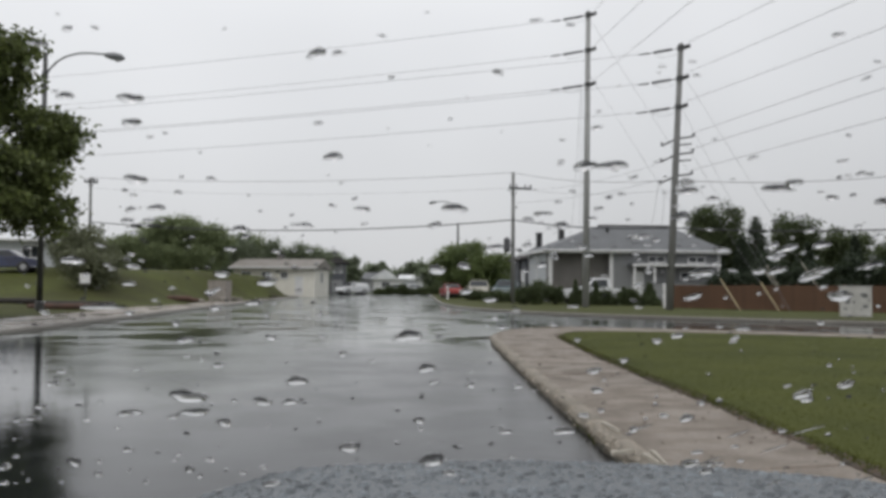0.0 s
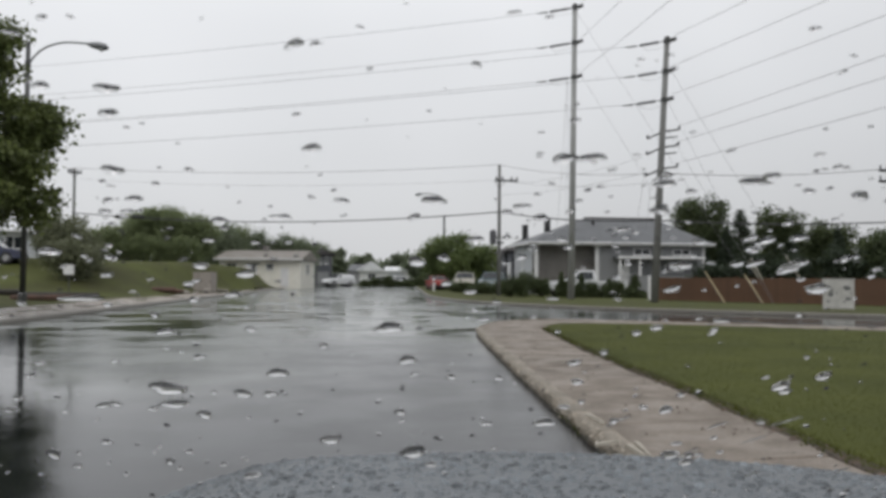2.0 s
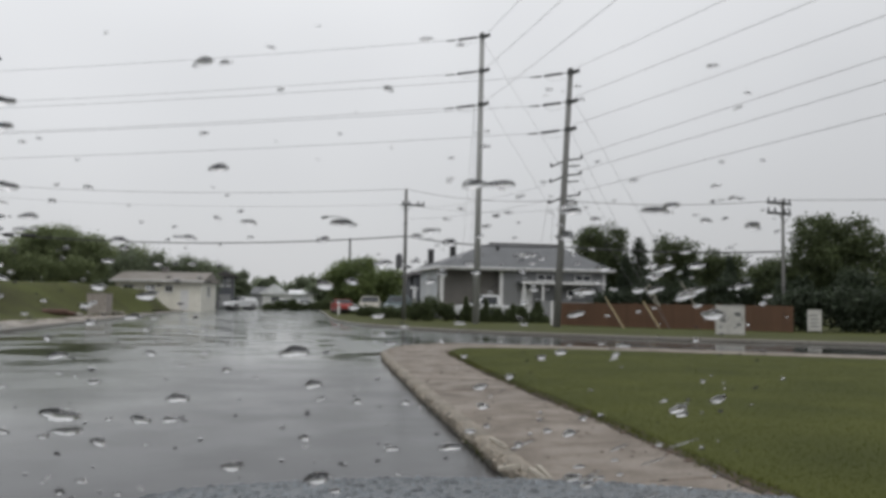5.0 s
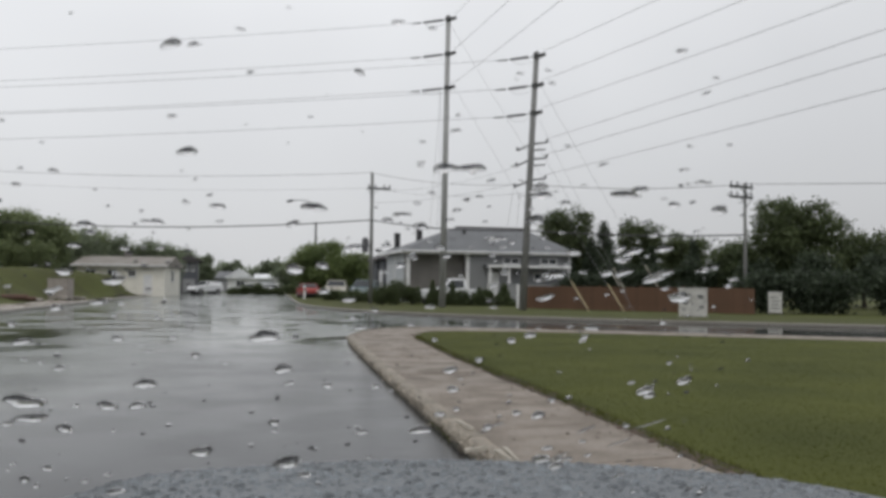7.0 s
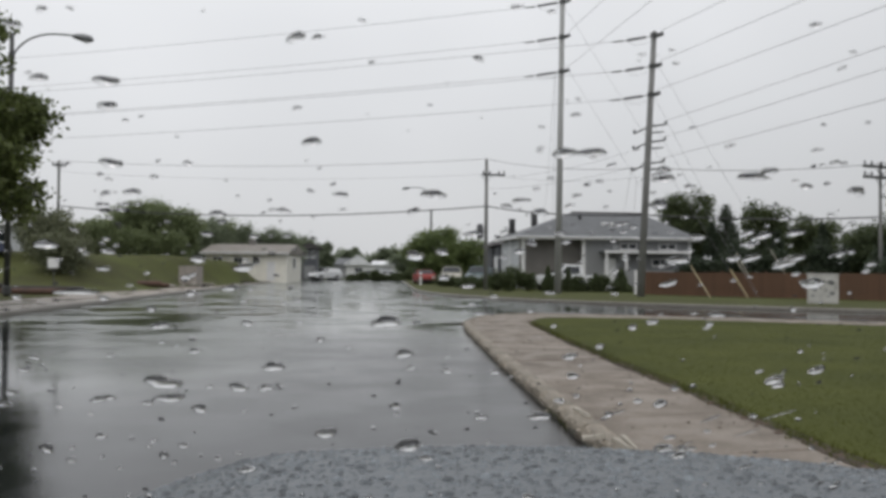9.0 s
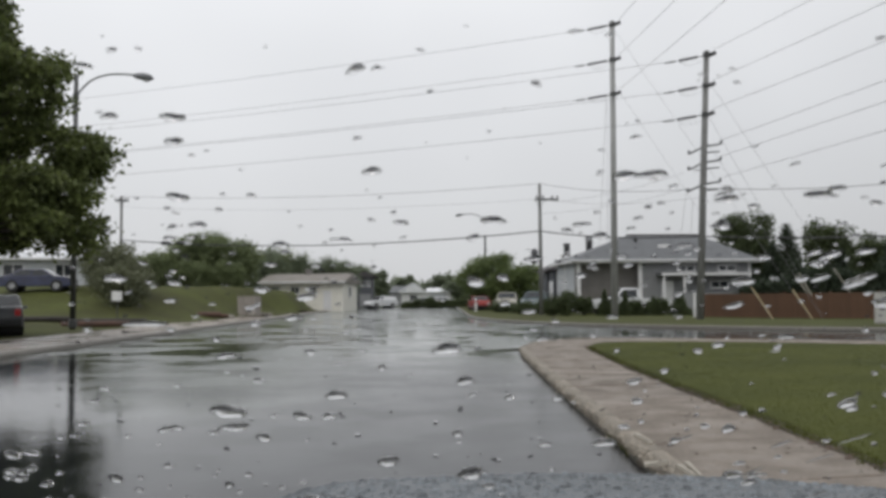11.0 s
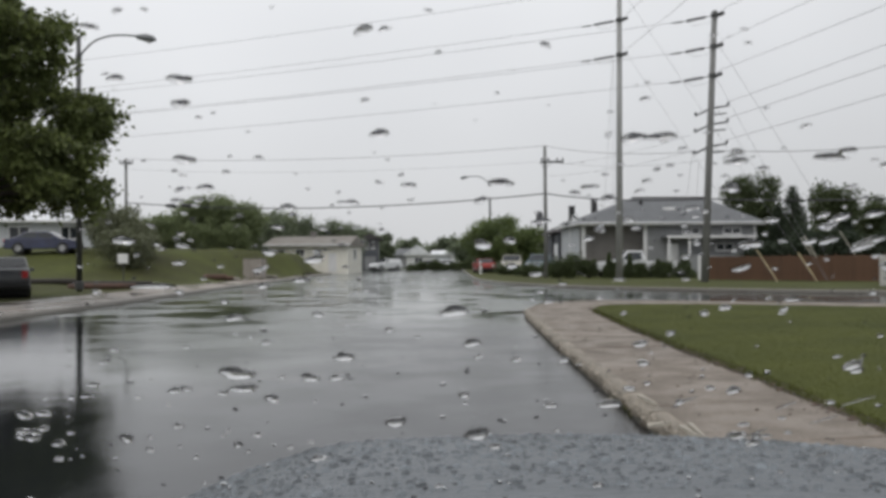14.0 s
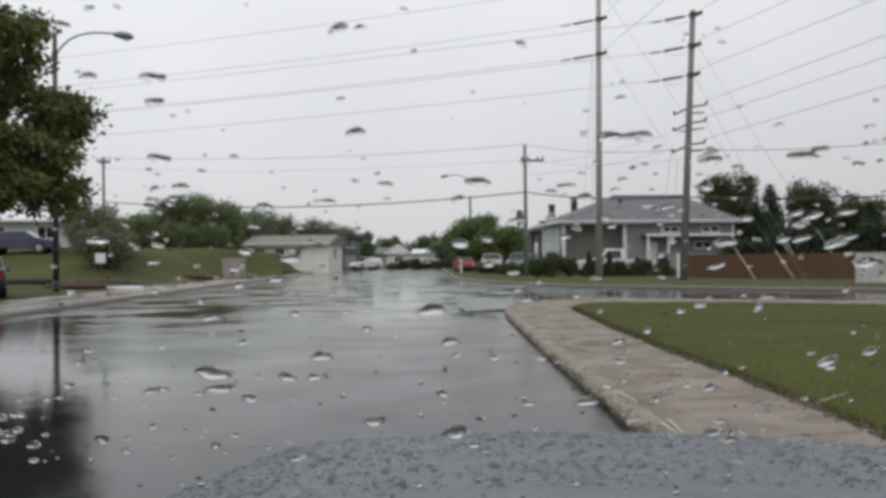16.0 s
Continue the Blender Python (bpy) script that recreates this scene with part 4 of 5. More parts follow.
def vehicle(name, m, length, width, profile, glass_spans, paint, label, category, wheels, wheel_r=0.33, screens=()):
    """A vehicle with its nose towards -x. profile: outline in x and z; glass_spans: side windows as four corners."""
    root = empty(name, m, label, category, "parked vehicles")
    bm = side_prism(profile, -width / 2, width / 2)
    top = max(z for _, z in profile)
    belt = 0.62 * top
    for v in bm.verts:
        if v.co.z > belt:
            v.co.y *= 1 - 0.16 * (v.co.z - belt) / (top - belt)
    bmesh.ops.bevel(bm, geom=bm.edges[:], offset=0.05, segments=2, affect="EDGES", profile=0.6)
    part("body", bm, paint, root, smooth=False)
    for quad in glass_spans:
        for s in (-1, 1):
            g = bmesh.new()
            vs = []
            for x, z in quad:
                y = width / 2 * (1 - 0.16 * max(0, z - belt) / (top - belt)) + 0.006
                vs.append(g.verts.new((x, s * y, z)))
            g.faces.new(vs)
            f = bmesh.ops.extrude_face_region(g, geom=g.faces[:])
            for v in f["geom"]:
                if isinstance(v, bmesh.types.BMVert):
                    v.co.y -= s * 0.04
            bmesh.ops.recalc_face_normals(g, faces=g.faces[:])
            part("window", g, PANE, root)
    for (xa, za), (xb, zb) in screens:
        g = bmesh.new()
        a, b = Vector((xa, 0, za)), Vector((xb, 0, zb))
        nor = Vector((za - zb, 0, xb - xa)).normalized() * 0.012
        if nor.z < 0:
            nor = -nor
        lo, hi = a.lerp(b, 0.1) + nor, a.lerp(b, 0.9) + nor
        ya, yb = width / 2 * 0.88, width / 2 * 0.78
        vs = [g.verts.new((p.x, y, p.z)) for p, y in ((lo, -ya), (lo, ya), (hi, yb), (hi, -yb))]
        g.faces.new(vs)
        f = bmesh.ops.extrude_face_region(g, geom=g.faces[:])
        for v in f["geom"]:
            if isinstance(v, bmesh.types.BMVert):
                v.co -= nor * 2
        bmesh.ops.recalc_face_normals(g, faces=g.faces[:])
        part("windscreen", g, PANE, root)
    for s in (-1, 1):
        xm = screens[0][0][0] + 0.25 if screens else -0.9
        part("mirror", box(xm, s * (width / 2 + 0.02), belt, xm + 0.12, s * (width / 2 + 0.17), belt + 0.13, 0.02), paint, root)
    for x in wheels:
        part("wheel_arch", tube([(x, -width / 2 - 0.008, wheel_r), (x, width / 2 + 0.008, wheel_r)], wheel_r * 1.14, 20), BLACK, root)
        for s in (-1, 1):
            wheel(root, x, s * (width / 2 - 0.08), wheel_r)
    for s in (-1, 1):
        part("headlight", box(-length / 2 - 0.015, s * width * 0.36 - 0.16, 0.62, -length / 2 + 0.08, s * width * 0.36 + 0.16, 0.78, 0.02), HEADLENS, root)
        part("tail_light", box(length / 2 - 0.08, s * width * 0.4 - 0.1, 0.68, length / 2 + 0.015, s * width * 0.4 + 0.1, 0.92, 0.02), TAIL, root)
    part("bumper", box(-length / 2 - 0.06, -width / 2 + 0.05, 0.32, -length / 2 + 0.05, width / 2 - 0.05, 0.52, 0.03), BLACK, root)
    part("bumper", box(length / 2 - 0.05, -width / 2 + 0.05, 0.36, length / 2 + 0.06, width / 2 - 0.05, 0.56, 0.03), BLACK, root)
    return root


SEDAN = [(-2.2, 0.3), (2.2, 0.3), (2.25, 0.75), (2.15, 0.98), (1.6, 1.02), (0.95, 1.42), (-0.45, 1.44), (-1.15, 1.0), (-2.1, 0.85), (-2.25, 0.6)]
SEDAN_GLASS = [[(-0.95, 1.02), (0.15, 1.02), (0.15, 1.37), (-0.42, 1.37)], [(0.22, 1.02), (1.35, 1.02), (0.9, 1.36), (0.22, 1.37)]]
SUV = [(-2.3, 0.35), (2.3, 0.35), (2.35, 0.9), (2.2, 1.15), (1.95, 1.68), (-0.3, 1.74), (-1.05, 1.12), (-2.2, 1.0), (-2.35, 0.7)]
SUV_GLASS = [[(-0.85, 1.15), (0.3, 1.15), (0.3, 1.62), (-0.3, 1.62)], [(0.38, 1.15), (2.0, 1.15), (1.85, 1.6), (0.38, 1.62)]]
PICKUP = [(-2.75, 0.45), (2.75, 0.45), (2.75, 1.08), (0.65, 1.1), (0.55, 1.82), (-0.55, 1.84), (-1.2, 1.18), (-2.65, 1.05), (-2.8, 0.8)]
PICKUP_GLASS = [[(-1.0, 1.2), (0.4, 1.2), (0.38, 1.72), (-0.52, 1.72)]]

SEDAN_SCREENS = (((-1.15, 1.0), (-0.45, 1.44)), ((1.6, 1.02), (0.95, 1.42)))
SUV_SCREENS = (((-1.05, 1.12), (-0.3, 1.74)), ((2.2, 1.15), (1.95, 1.68)))
PICKUP_SCREENS = (((-1.2, 1.18), (-0.55, 1.84)), ((0.65, 1.1), (0.55, 1.82)))

vehicle("pickup_truck", pose(12.5, 60.3, 0.1, 0, 0, 5), 5.5, 1.9, PICKUP, PICKUP_GLASS, WHITE_PAINT, "white pickup truck parked behind the small cedars", "pickup truck", (-1.75, 1.75), 0.38, screens=PICKUP_SCREENS)
vehicle("car", pose(3.35, 88, 0.1, 0, 0, 96), 4.5, 1.75, SEDAN, SEDAN_GLASS, RED_PAINT, "red car parked at the roadside", "car", (-1.35, 1.35), screens=SEDAN_SCREENS)
vehicle("suv", pose(-9.2, 124, 0.02, 0, 0, 42), 4.7, 1.85, SUV, SUV_GLASS, WHITE_PAINT, "silver-white suv parked across the street end", "car", (-1.45, 1.4), 0.36, screens=SUV_SCREENS)
vehicle("car", pose(-3.3, 126, 0.02, 0, 0, 30), 4.5, 1.75, SEDAN, SEDAN_GLASS, GREY_PAINT, "dark grey car parked at the street end", "car", (-1.35, 1.35), screens=SEDAN_SCREENS)
vehicle("car", pose(-0.9, 130, 0.02, 0, 0, 20), 4.5, 1.75, SEDAN, SEDAN_GLASS, WHITE_PAINT, "white car parked at the street end", "car", (-1.35, 1.35), screens=SEDAN_SCREENS)
vehicle("car", pose(7.6, 74, 0.12, 0, 0, 74), 4.7, 1.85, SUV, SUV_GLASS, TEAL_PAINT, "teal-grey car parked behind the hedge", "car", (-1.45, 1.4), 0.36, screens=SUV_SCREENS)
vehicle("car", pose(5.8, 83, 0.12, 0, 0, 84), 4.7, 1.85, SUV, SUV_GLASS, BEIGE_PAINT, "beige car parked behind a shrub", "car", (-1.45, 1.4), 0.36, screens=SUV_SCREENS)
vehicle("car", pose(-26.6, 57, bank(-26.6, 57) - 0.02, 0, 0, 190), 4.5, 1.75, SEDAN, SEDAN_GLASS, BLUE_PAINT, "dark blue car parked on the raised ground beyond the lawn", "car", (-1.35, 1.35), screens=SEDAN_SCREENS)

vehicle("car", pose(-16.6, 32.3, 0.2, 0, 0, -63.4), 4.5, 1.75, SEDAN, SEDAN_GLASS, GREY_PAINT, "dark car with red tail lights parked beside the maple", "car", (-1.35, 1.35), screens=SEDAN_SCREENS)

# ---- fence, cabinets, signs ----
FENCE_A, FENCE_B = Vector((14.9, 51.0, 0.1)), Vector((24.3, 41.2, 0.1))
fence = empty("fence", Matrix(), "red-brown stained wooden board fence along the verge", "fence", kind="structure")
d = (FENCE_B - FENCE_A)
turn = Matrix.Rotation(math.atan2(d.y, d.x), 4, "Z")
plank_me = bpy.data.meshes.new("plank")
bm = box(-0.068, -0.012, 0, 0.068, 0.012, 1.32, 0.004)
bm.to_mesh(plank_me)
bm.free()
plank_me.materials.append(FENCE_WOOD)
post_me = bpy.data.meshes.new("post")
bm = box(-0.05, 0.015, -0.2, 0.05, 0.11, 1.42, 0.008)
bm.to_mesh(post_me)
bm.free()
post_me.materials.append(FENCE_WOOD)
rng = random.Random(5)
count = int(d.length / 0.142)
for i in range(count):
    p = FENCE_A + d * ((i + 0.5) / count)
    shared("plank", plank_me, Matrix.Translation(p + Vector((0, 0, 0.03 + rng.uniform(-0.012, 0.012)))) @ turn, fence)
    if i % 17 == 0:
        shared("post", post_me, Matrix.Translation(p) @ turn, fence)
for z in (0.3, 1.15):
    rail = part("rail", box(0, 0.013, z - 0.04, d.length, 0.05, z + 0.04), FENCE_WOOD, fence)
    rail.matrix_basis = Matrix.Translation(FENCE_A) @ turn
part("gate_post", box(-0.07, -0.07, 0, 0.07, 0.07, 1.45, 0.015), TRIM, fence, "pale post at the fence end").matrix_basis = Matrix.Translation(FENCE_A + Vector((-0.35, 0.3, 0)))


def cabinet(m, w, h, dp, material, label, category, doors=2, marks=0, name="utility_cabinet", legs=0.0, seed=2):
    root = empty(name, m, label, category)
    part("body", box(-w / 2, -dp / 2, legs, w / 2, dp / 2, h, 0.02), material, root)
    part("lid", box(-w / 2 - 0.03, -dp / 2 - 0.03, h, w / 2 + 0.03, dp / 2 + 0.03, h + 0.05, 0.015), material, root)
    part("plinth", box(-w / 2 + 0.02, -dp / 2 + 0.02, -0.15, w / 2 - 0.02, dp / 2 - 0.02, legs + 0.02), KERB_FAR, root)
    step = w / doors
    r = random.Random(seed)
    for i in range(doors):
        x = -w / 2 + step * i
        dr = part("door", box(x + 0.03, -dp / 2 - 0.025, legs + 0.08, x + step - 0.03, -dp / 2 - 0.002, h - 0.05, 0.006), material, root)
        part("handle", box(x + step - 0.12, -dp / 2 - 0.05, h * 0.5, x + step - 0.09, -dp / 2 - 0.02, h * 0.62), POLE_DARK, dr)
        for _ in range(marks):
            a, b = x + r.uniform(0.1, step - 0.35), r.uniform(0.3, h - 0.3)
            part("mark", box(a, -dp / 2 - 0.031, b, a + r.uniform(0.08, 0.24), -dp / 2 - 0.024, b + r.uniform(0.03, 0.16)), INK, dr)
    return root


cabinet(pose(18.75, 37.0, 0.1, 0, 0, -22), 1.22, 1.28, 0.6, BOX_WHITE, "white utility cabinet with dark marks on its doors, beside the fence", "utility cabinet", 2, 6)
sign = empty("sign", pose(24.6, 39.8, 0.1, 0, 0, -25), "small white sign board with unreadable dark lines by the kerb", "sign", "signs")
part("board", box(-0.32, -0.02, 0.14, 0.32, 0.02, 1.18, 0.006), BOX_WHITE, sign)
for s in (-0.3, 0.3):
    part("stake", box(s - 0.02, 0.021, -0.2, s + 0.02, 0.06, 1.1), POLE_WOOD, sign)
for k in range(4):
    part("text_bar", box(-0.22, -0.026, 0.34 + 0.18 * k, 0.22 - 0.07 * (k % 2), -0.02, 0.39 + 0.18 * k), INK, sign)
cabinet(pose(-14.6, 65, bank(-14.6, 65) - 0.02, 0, 0, -14), 1.45, 1.45, 0.9, BOX_GREY, "pale beige metal utility box standing on the grass bank", "utility box", 2, 0, "utility_box")
psign = empty("sign", pose(-17.65, 47.0, bank(-17.65, 47), 0, 0, -20), "small white notice on a post among the shrubs", "sign", "signs")
part("post", tube([(0, 0, -0.2), (0, 0, 1.6)], 0.03, 6), POLE_DARK, psign)
part("board", box(-0.34, -0.05, 1.1, 0.34, -0.03, 1.62, 0.006), TRIM, psign)
hyd = empty("marker_post", pose(2.75, 80.5, 0.1), "short white marker post at the kerb", "post")
part("post", tube([(0, 0, -0.1), (0, 0, 1.1), (0, 0, 1.2)], [0.11, 0.11, 0.05], 10), TRIM, hyd)
part("band", tube([(0, 0, 0.8), (0, 0, 0.95)], 0.12, 10), RED_PAINT, hyd)


def rock(x, y, z, s, seed, label="pale field stone on the grass", group="stones"):
    bm = bmesh.new()
    bmesh.ops.create_icosphere(bm, subdivisions=2, radius=s)
    r = random.Random(seed)
    o = Vector((r.uniform(0, 50), r.uniform(0, 50), 0))
    for v in bm.verts:
        v.co *= 1 + 0.35 * noise.noise(v.co / s * 0.9 + o)
        v.co.z *= 0.6
    ob = part("stone", bm, ROCK, smooth=False)
    ob.location = (x, y, z + s * 0.25)
    return tagged(ob, label, "stone", group)


for i, (x, y, s) in enumerate(((-14.0, 63.5, 0.4), (-13.6, 65.6, 0.35), (-13.4, 66.4, 0.28), (-14.4, 58.6, 0.3), (-14.1, 60.1, 0.24))):
    rock(x, y, bank(x, y), s, i)
for x, y, l, r, a, m_, lb in ((-15.4, 57, 1.5, 0.2, 0.2, LOG_RED, "red-brown timber log lying on the bank"), (-15.0, 57.9, 1.2, 0.16, 0.05, LOG_RED, "red-brown timber log lying on the bank"),
                              (-16.4, 41.0, 3.0, 0.16, 0.55, LOG_RED, "red-brown timber log beside the street lamp"), (-17.3, 43.5, 4.6, 0.17, 0.25, TIMBER_DARK, "dark wet timber edging the lawn"),
                              (-20.5, 42.6, 4.4, 0.15, 0.2, TIMBER_DARK, "dark wet timber edging the lawn")):
    z = bank(x, y)
    ob = part("log", tube([(-l / 2, 0, 0), (-l * 0.2, 0.03, 0.01), (l * 0.2, -0.02, 0), (l / 2, 0, 0)], [r * 0.95, r, r * 0.96, r * 0.85], 9), m_)
    ob.matrix_world = pose(x, y, z + r * 0.8, 0, 0, math.degrees(a))
    tagged(ob, lb, "log", "logs")

# ---- trees and shrubs ----
def maple_lobes(n, seed):
    """Lobes along drooping limbs: widest low down, a narrow uneven top."""
    rng = random.Random(seed)
    out = []
    for k in range(n):
        z = 3.3 + 9.3 * ((k + 0.5) / n) ** 1.15
        rim = float(np.interp(z, (2.8, 3.4, 5.1, 6.6, 8.3, 9.2, 10.1, 11.7, 13.0), (4.2, 5.6, 5.9, 5.8, 4.7, 3.8, 3.2, 2.1, 1.0)))
        a = 2.4 * k + rng.uniform(-0.3, 0.3)
        inner = 0.55 if k % 4 == 3 else 1.0
        wide = rng.uniform(0.6, 1.25)
        reach = max(0.2, rim * rng.uniform(0.78, 1.12) - wide) * inner
        out.append((math.cos(a) * reach, math.sin(a) * reach, z - 0.2, wide, wide, rng.uniform(0.3, 0.6)))
    return out


tree(-16.4, 27.2, 0.2, 13.2, 6.2, 2.4, LEAF, 105000, 0.21, "leafy green maple with low hanging branches at the kerb", "tree", "maple_tree", 11, "street trees", 0.17, blobs=maple_lobes(122, 5), gather=0.36)
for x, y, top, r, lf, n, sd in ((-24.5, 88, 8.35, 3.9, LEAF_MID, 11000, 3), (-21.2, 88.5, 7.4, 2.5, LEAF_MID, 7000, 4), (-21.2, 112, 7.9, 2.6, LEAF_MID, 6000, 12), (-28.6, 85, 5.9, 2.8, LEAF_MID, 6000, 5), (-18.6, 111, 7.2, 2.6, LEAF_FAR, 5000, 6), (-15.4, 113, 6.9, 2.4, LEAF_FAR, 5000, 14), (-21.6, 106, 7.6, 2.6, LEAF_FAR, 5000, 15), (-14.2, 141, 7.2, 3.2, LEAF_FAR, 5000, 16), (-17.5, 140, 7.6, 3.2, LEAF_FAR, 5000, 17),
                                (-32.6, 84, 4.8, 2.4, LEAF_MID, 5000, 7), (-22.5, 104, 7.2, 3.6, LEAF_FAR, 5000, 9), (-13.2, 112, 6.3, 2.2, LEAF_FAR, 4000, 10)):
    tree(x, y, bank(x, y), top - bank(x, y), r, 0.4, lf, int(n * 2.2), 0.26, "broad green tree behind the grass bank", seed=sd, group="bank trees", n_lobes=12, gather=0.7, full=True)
for k, (x, y, rx, h, sd) in enumerate(((-22.0, 58, 2.1, 3.5, 21), (-20.4, 56, 1.5, 2.5, 22), (-24.0, 62, 1.6, 3.5, 23), (-19.9, 52.5, 1.7, 2.4, 26))):
    shrub(x, y, bank(x, y) - 0.1, rx, 1.8, h, 5200, 0.2, LEAF_DULL, "overgrown green shrub on the grass bank", sd, "bank shrubs")
for k in range(5):
    shrub(-28.5 + 2.1 * k, 83.5 + 0.6 * (k % 2), bank(-20, 83.5) - 0.3, 1.7, 1.2, 2.6 + 0.4 * (k % 3), 3200, 0.22, LEAF_MID, "undergrowth below the trees on the bank", 160 + k, "undergrowth")
for x, y, h, r, lf, n, sd, low in ((25.4, 74, 8.8, 2.6, LEAF_DARK, 21000, 31, 0.6), (32.9, 75, 8.0, 2.35, LEAF_DARK, 16000, 33, 0.6), (37.7, 76, 6.7, 2.3, LEAF_DARK, 13000, 34, 0.6),
                               (41.6, 72, 5.9, 2.4, LEAF_DARK, 10000, 35, 0.6), (38.9, 60, 8.6, 4.1, LEAF_DARK, 26000, 36, 0.8), (44.6, 60, 6.1, 2.8, LEAF_DARK, 12000, 37, 0.8),
                               (34.6, 62, 4.9, 2.2, LEAF_DARK, 9000, 38, 0.6), (50, 58, 8.2, 4, LEAF_DARK, 11000, 39, 0.8)):
    tree(x, y, 0.1, h, r, low, lf, n, 0.24, "dark green tree behind the wooden fence", seed=sd, group="garden trees", n_lobes=15, gather=0.55, full=True)
for x, y, h, r, lf, sd in ((45.5, 75, 5.6, 2.8, LEAF_DARK, 132), (30.4, 82, 5.7, 2.8, LEAF_DARK, 133), (37.0, 82, 5.6, 3.0, LEAF_MID, 134)):
    tree(x, y, 0.1, h, r, 0.6, lf, 11000, 0.26, "dark green tree behind the wooden fence", seed=sd, group="garden trees", n_lobes=10)
for x, y, h, sd in ((23.0, 64, 2.6, 141), (25.5, 63, 3.6, 142), (28.4, 62, 3.4, 143), (31.2, 61, 4.0, 144), (34.0, 58, 3.7, 145), (36.5, 54, 4.2, 146), (38.5, 50, 4.4, 147), (40.5, 46, 4.2, 148), (26.6, 43.5, 2.4, 149), (29.0, 42.0, 2.8, 150), (31.6, 40.5, 2.6, 151), (34.4, 39.0, 3.0, 152)):
    shrub(x, y, 0.1, 1.9, 1.2, h, 3800, 0.26, NEEDLE, "dense dark evergreen shrub beside the wooden fence", sd, "fence shrubs")
for x, y, h, r, sd in ((28.1, 72, 6.9, 3.2, 41), (26.2, 70, 5.4, 1.6, 42), (31.2, 69, 4.8, 1.6, 43), (35.0, 69, 5.4, 1.6, 44), (24.0, 69.5, 4.6, 1.3, 45)):
    conifer(x, y, 0.1, h, r, 9000, 0.2, "dark green spruce behind the wooden fence", seed=sd, group="spruces")
tree(5.0, 97, 0.1, 6.3, 3.5, 0.6, LEAF_LIGHT, 15000, 0.27, "round green tree near the street corner", seed=51)
tree(8.6, 99, 0.1, 5.2, 2.6, 0.5, LEAF_LIGHT, 10000, 0.27, "round green tree near the street corner", seed=52)
for x, y, h, rx, sd in ((10.35, 57.2, 1.65, 0.6, 61), (11.66, 57.0, 1.55, 0.55, 62), (13.4, 56.6, 1.2, 0.62, 63), (15.05, 56.4, 1.45, 0.95, 64), (12.6, 57.3, 0.85, 0.5, 65)):
    conifer(x, y, 0.1, h, rx, 4200, 0.12, "small dark cedar planted along the driveway", LEAF_DARK, "cedar", "cedar", sd, "cedars", 0.0)
for x, y, rx, h, sd in ((8.0, 57.8, 0.95, 1.75, 71), (9.1, 58.0, 0.75, 1.45, 72), (7.2, 58.0, 0.8, 1.4, 76), (12.2, 57.9, 0.9, 1.1, 77), (13.9, 57.7, 0.9, 1.1, 78), (10.9, 58.0, 0.8, 1.15, 79), (6.0, 66, 1.6, 0.95, 73), (4.8, 74, 1.5, 0.95, 74), (7.6, 66.5, 1.4, 1.05, 75)):
    shrub(x, y, 0.1, rx, 0.7, h, 2600, 0.15, LEAF_DARK, "dark green hedge shrub by the house", sd, "hedge shrubs")

for k in range(7):
    shrub(-5.2 + 1.45 * k, 121 + 0.5 * (k % 2), 0.0, 1.1, 0.8, 1.0 + 0.3 * (k % 3), 2200, 0.2, LEAF_DARK, "clipped dark hedge across the street end", 90 + k, "end hedges")

# distant woods round the horizon
root = empty("far_woods", Matrix(), "hazy green line of far trees", "woods", kind="stuff")
rngf = np.random.default_rng(9)
blobs = []
for i in range(170):
    a = radians(-75 + 150 * i / 169)
    dist = rngf.uniform(190, 240)
    h = rngf.uniform(4.2, 6.8)
    blobs.append((math.sin(a) * dist, math.cos(a) * dist, h * 0.5, rngf.uniform(3.5, 6), 4.0, h * 0.5))
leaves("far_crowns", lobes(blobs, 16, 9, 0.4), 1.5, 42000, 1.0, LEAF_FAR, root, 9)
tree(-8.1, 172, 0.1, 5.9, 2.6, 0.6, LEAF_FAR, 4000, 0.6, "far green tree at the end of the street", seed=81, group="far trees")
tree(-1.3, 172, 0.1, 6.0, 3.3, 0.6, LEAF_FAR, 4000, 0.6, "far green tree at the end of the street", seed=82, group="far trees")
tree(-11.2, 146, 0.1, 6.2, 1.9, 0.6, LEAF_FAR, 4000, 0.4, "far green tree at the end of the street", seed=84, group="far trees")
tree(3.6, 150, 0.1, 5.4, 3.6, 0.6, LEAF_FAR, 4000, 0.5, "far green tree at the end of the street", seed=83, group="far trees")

# ---- the car that carries the camera ----
HOOD_WET = mat("wet_bonnet_paint", (0.110, 0.123, 0.136), 0.4, (0.080, 0.092, 0.103), 26, 0.9, 0.35, 60, stretch=(0.5, 1.0, 1), grain=0.15, coat=0.0)
# grey tint put into the water to darken the drops
WATER = glass("grey_tinted_water", (0.86, 0.86, 0.86), 1.333)
own = empty("own_car", pose(0.2, 0, 0), "blue-grey car bonnet and windscreen beaded with rain", "car")


def hood_z(x, y):
    """Bonnet surface: highest along the middle, falling to the nose and the wings."""
    return 0.970 - 0.197 * (y - 1.9) - 0.12 * (y - 1.9) ** 2 - 0.048 * (x / 0.8) ** 2 - 0.5 * max(0, -x - 0.42) ** 1.6 - 1.2 * max(0, y - 2.1) ** 2


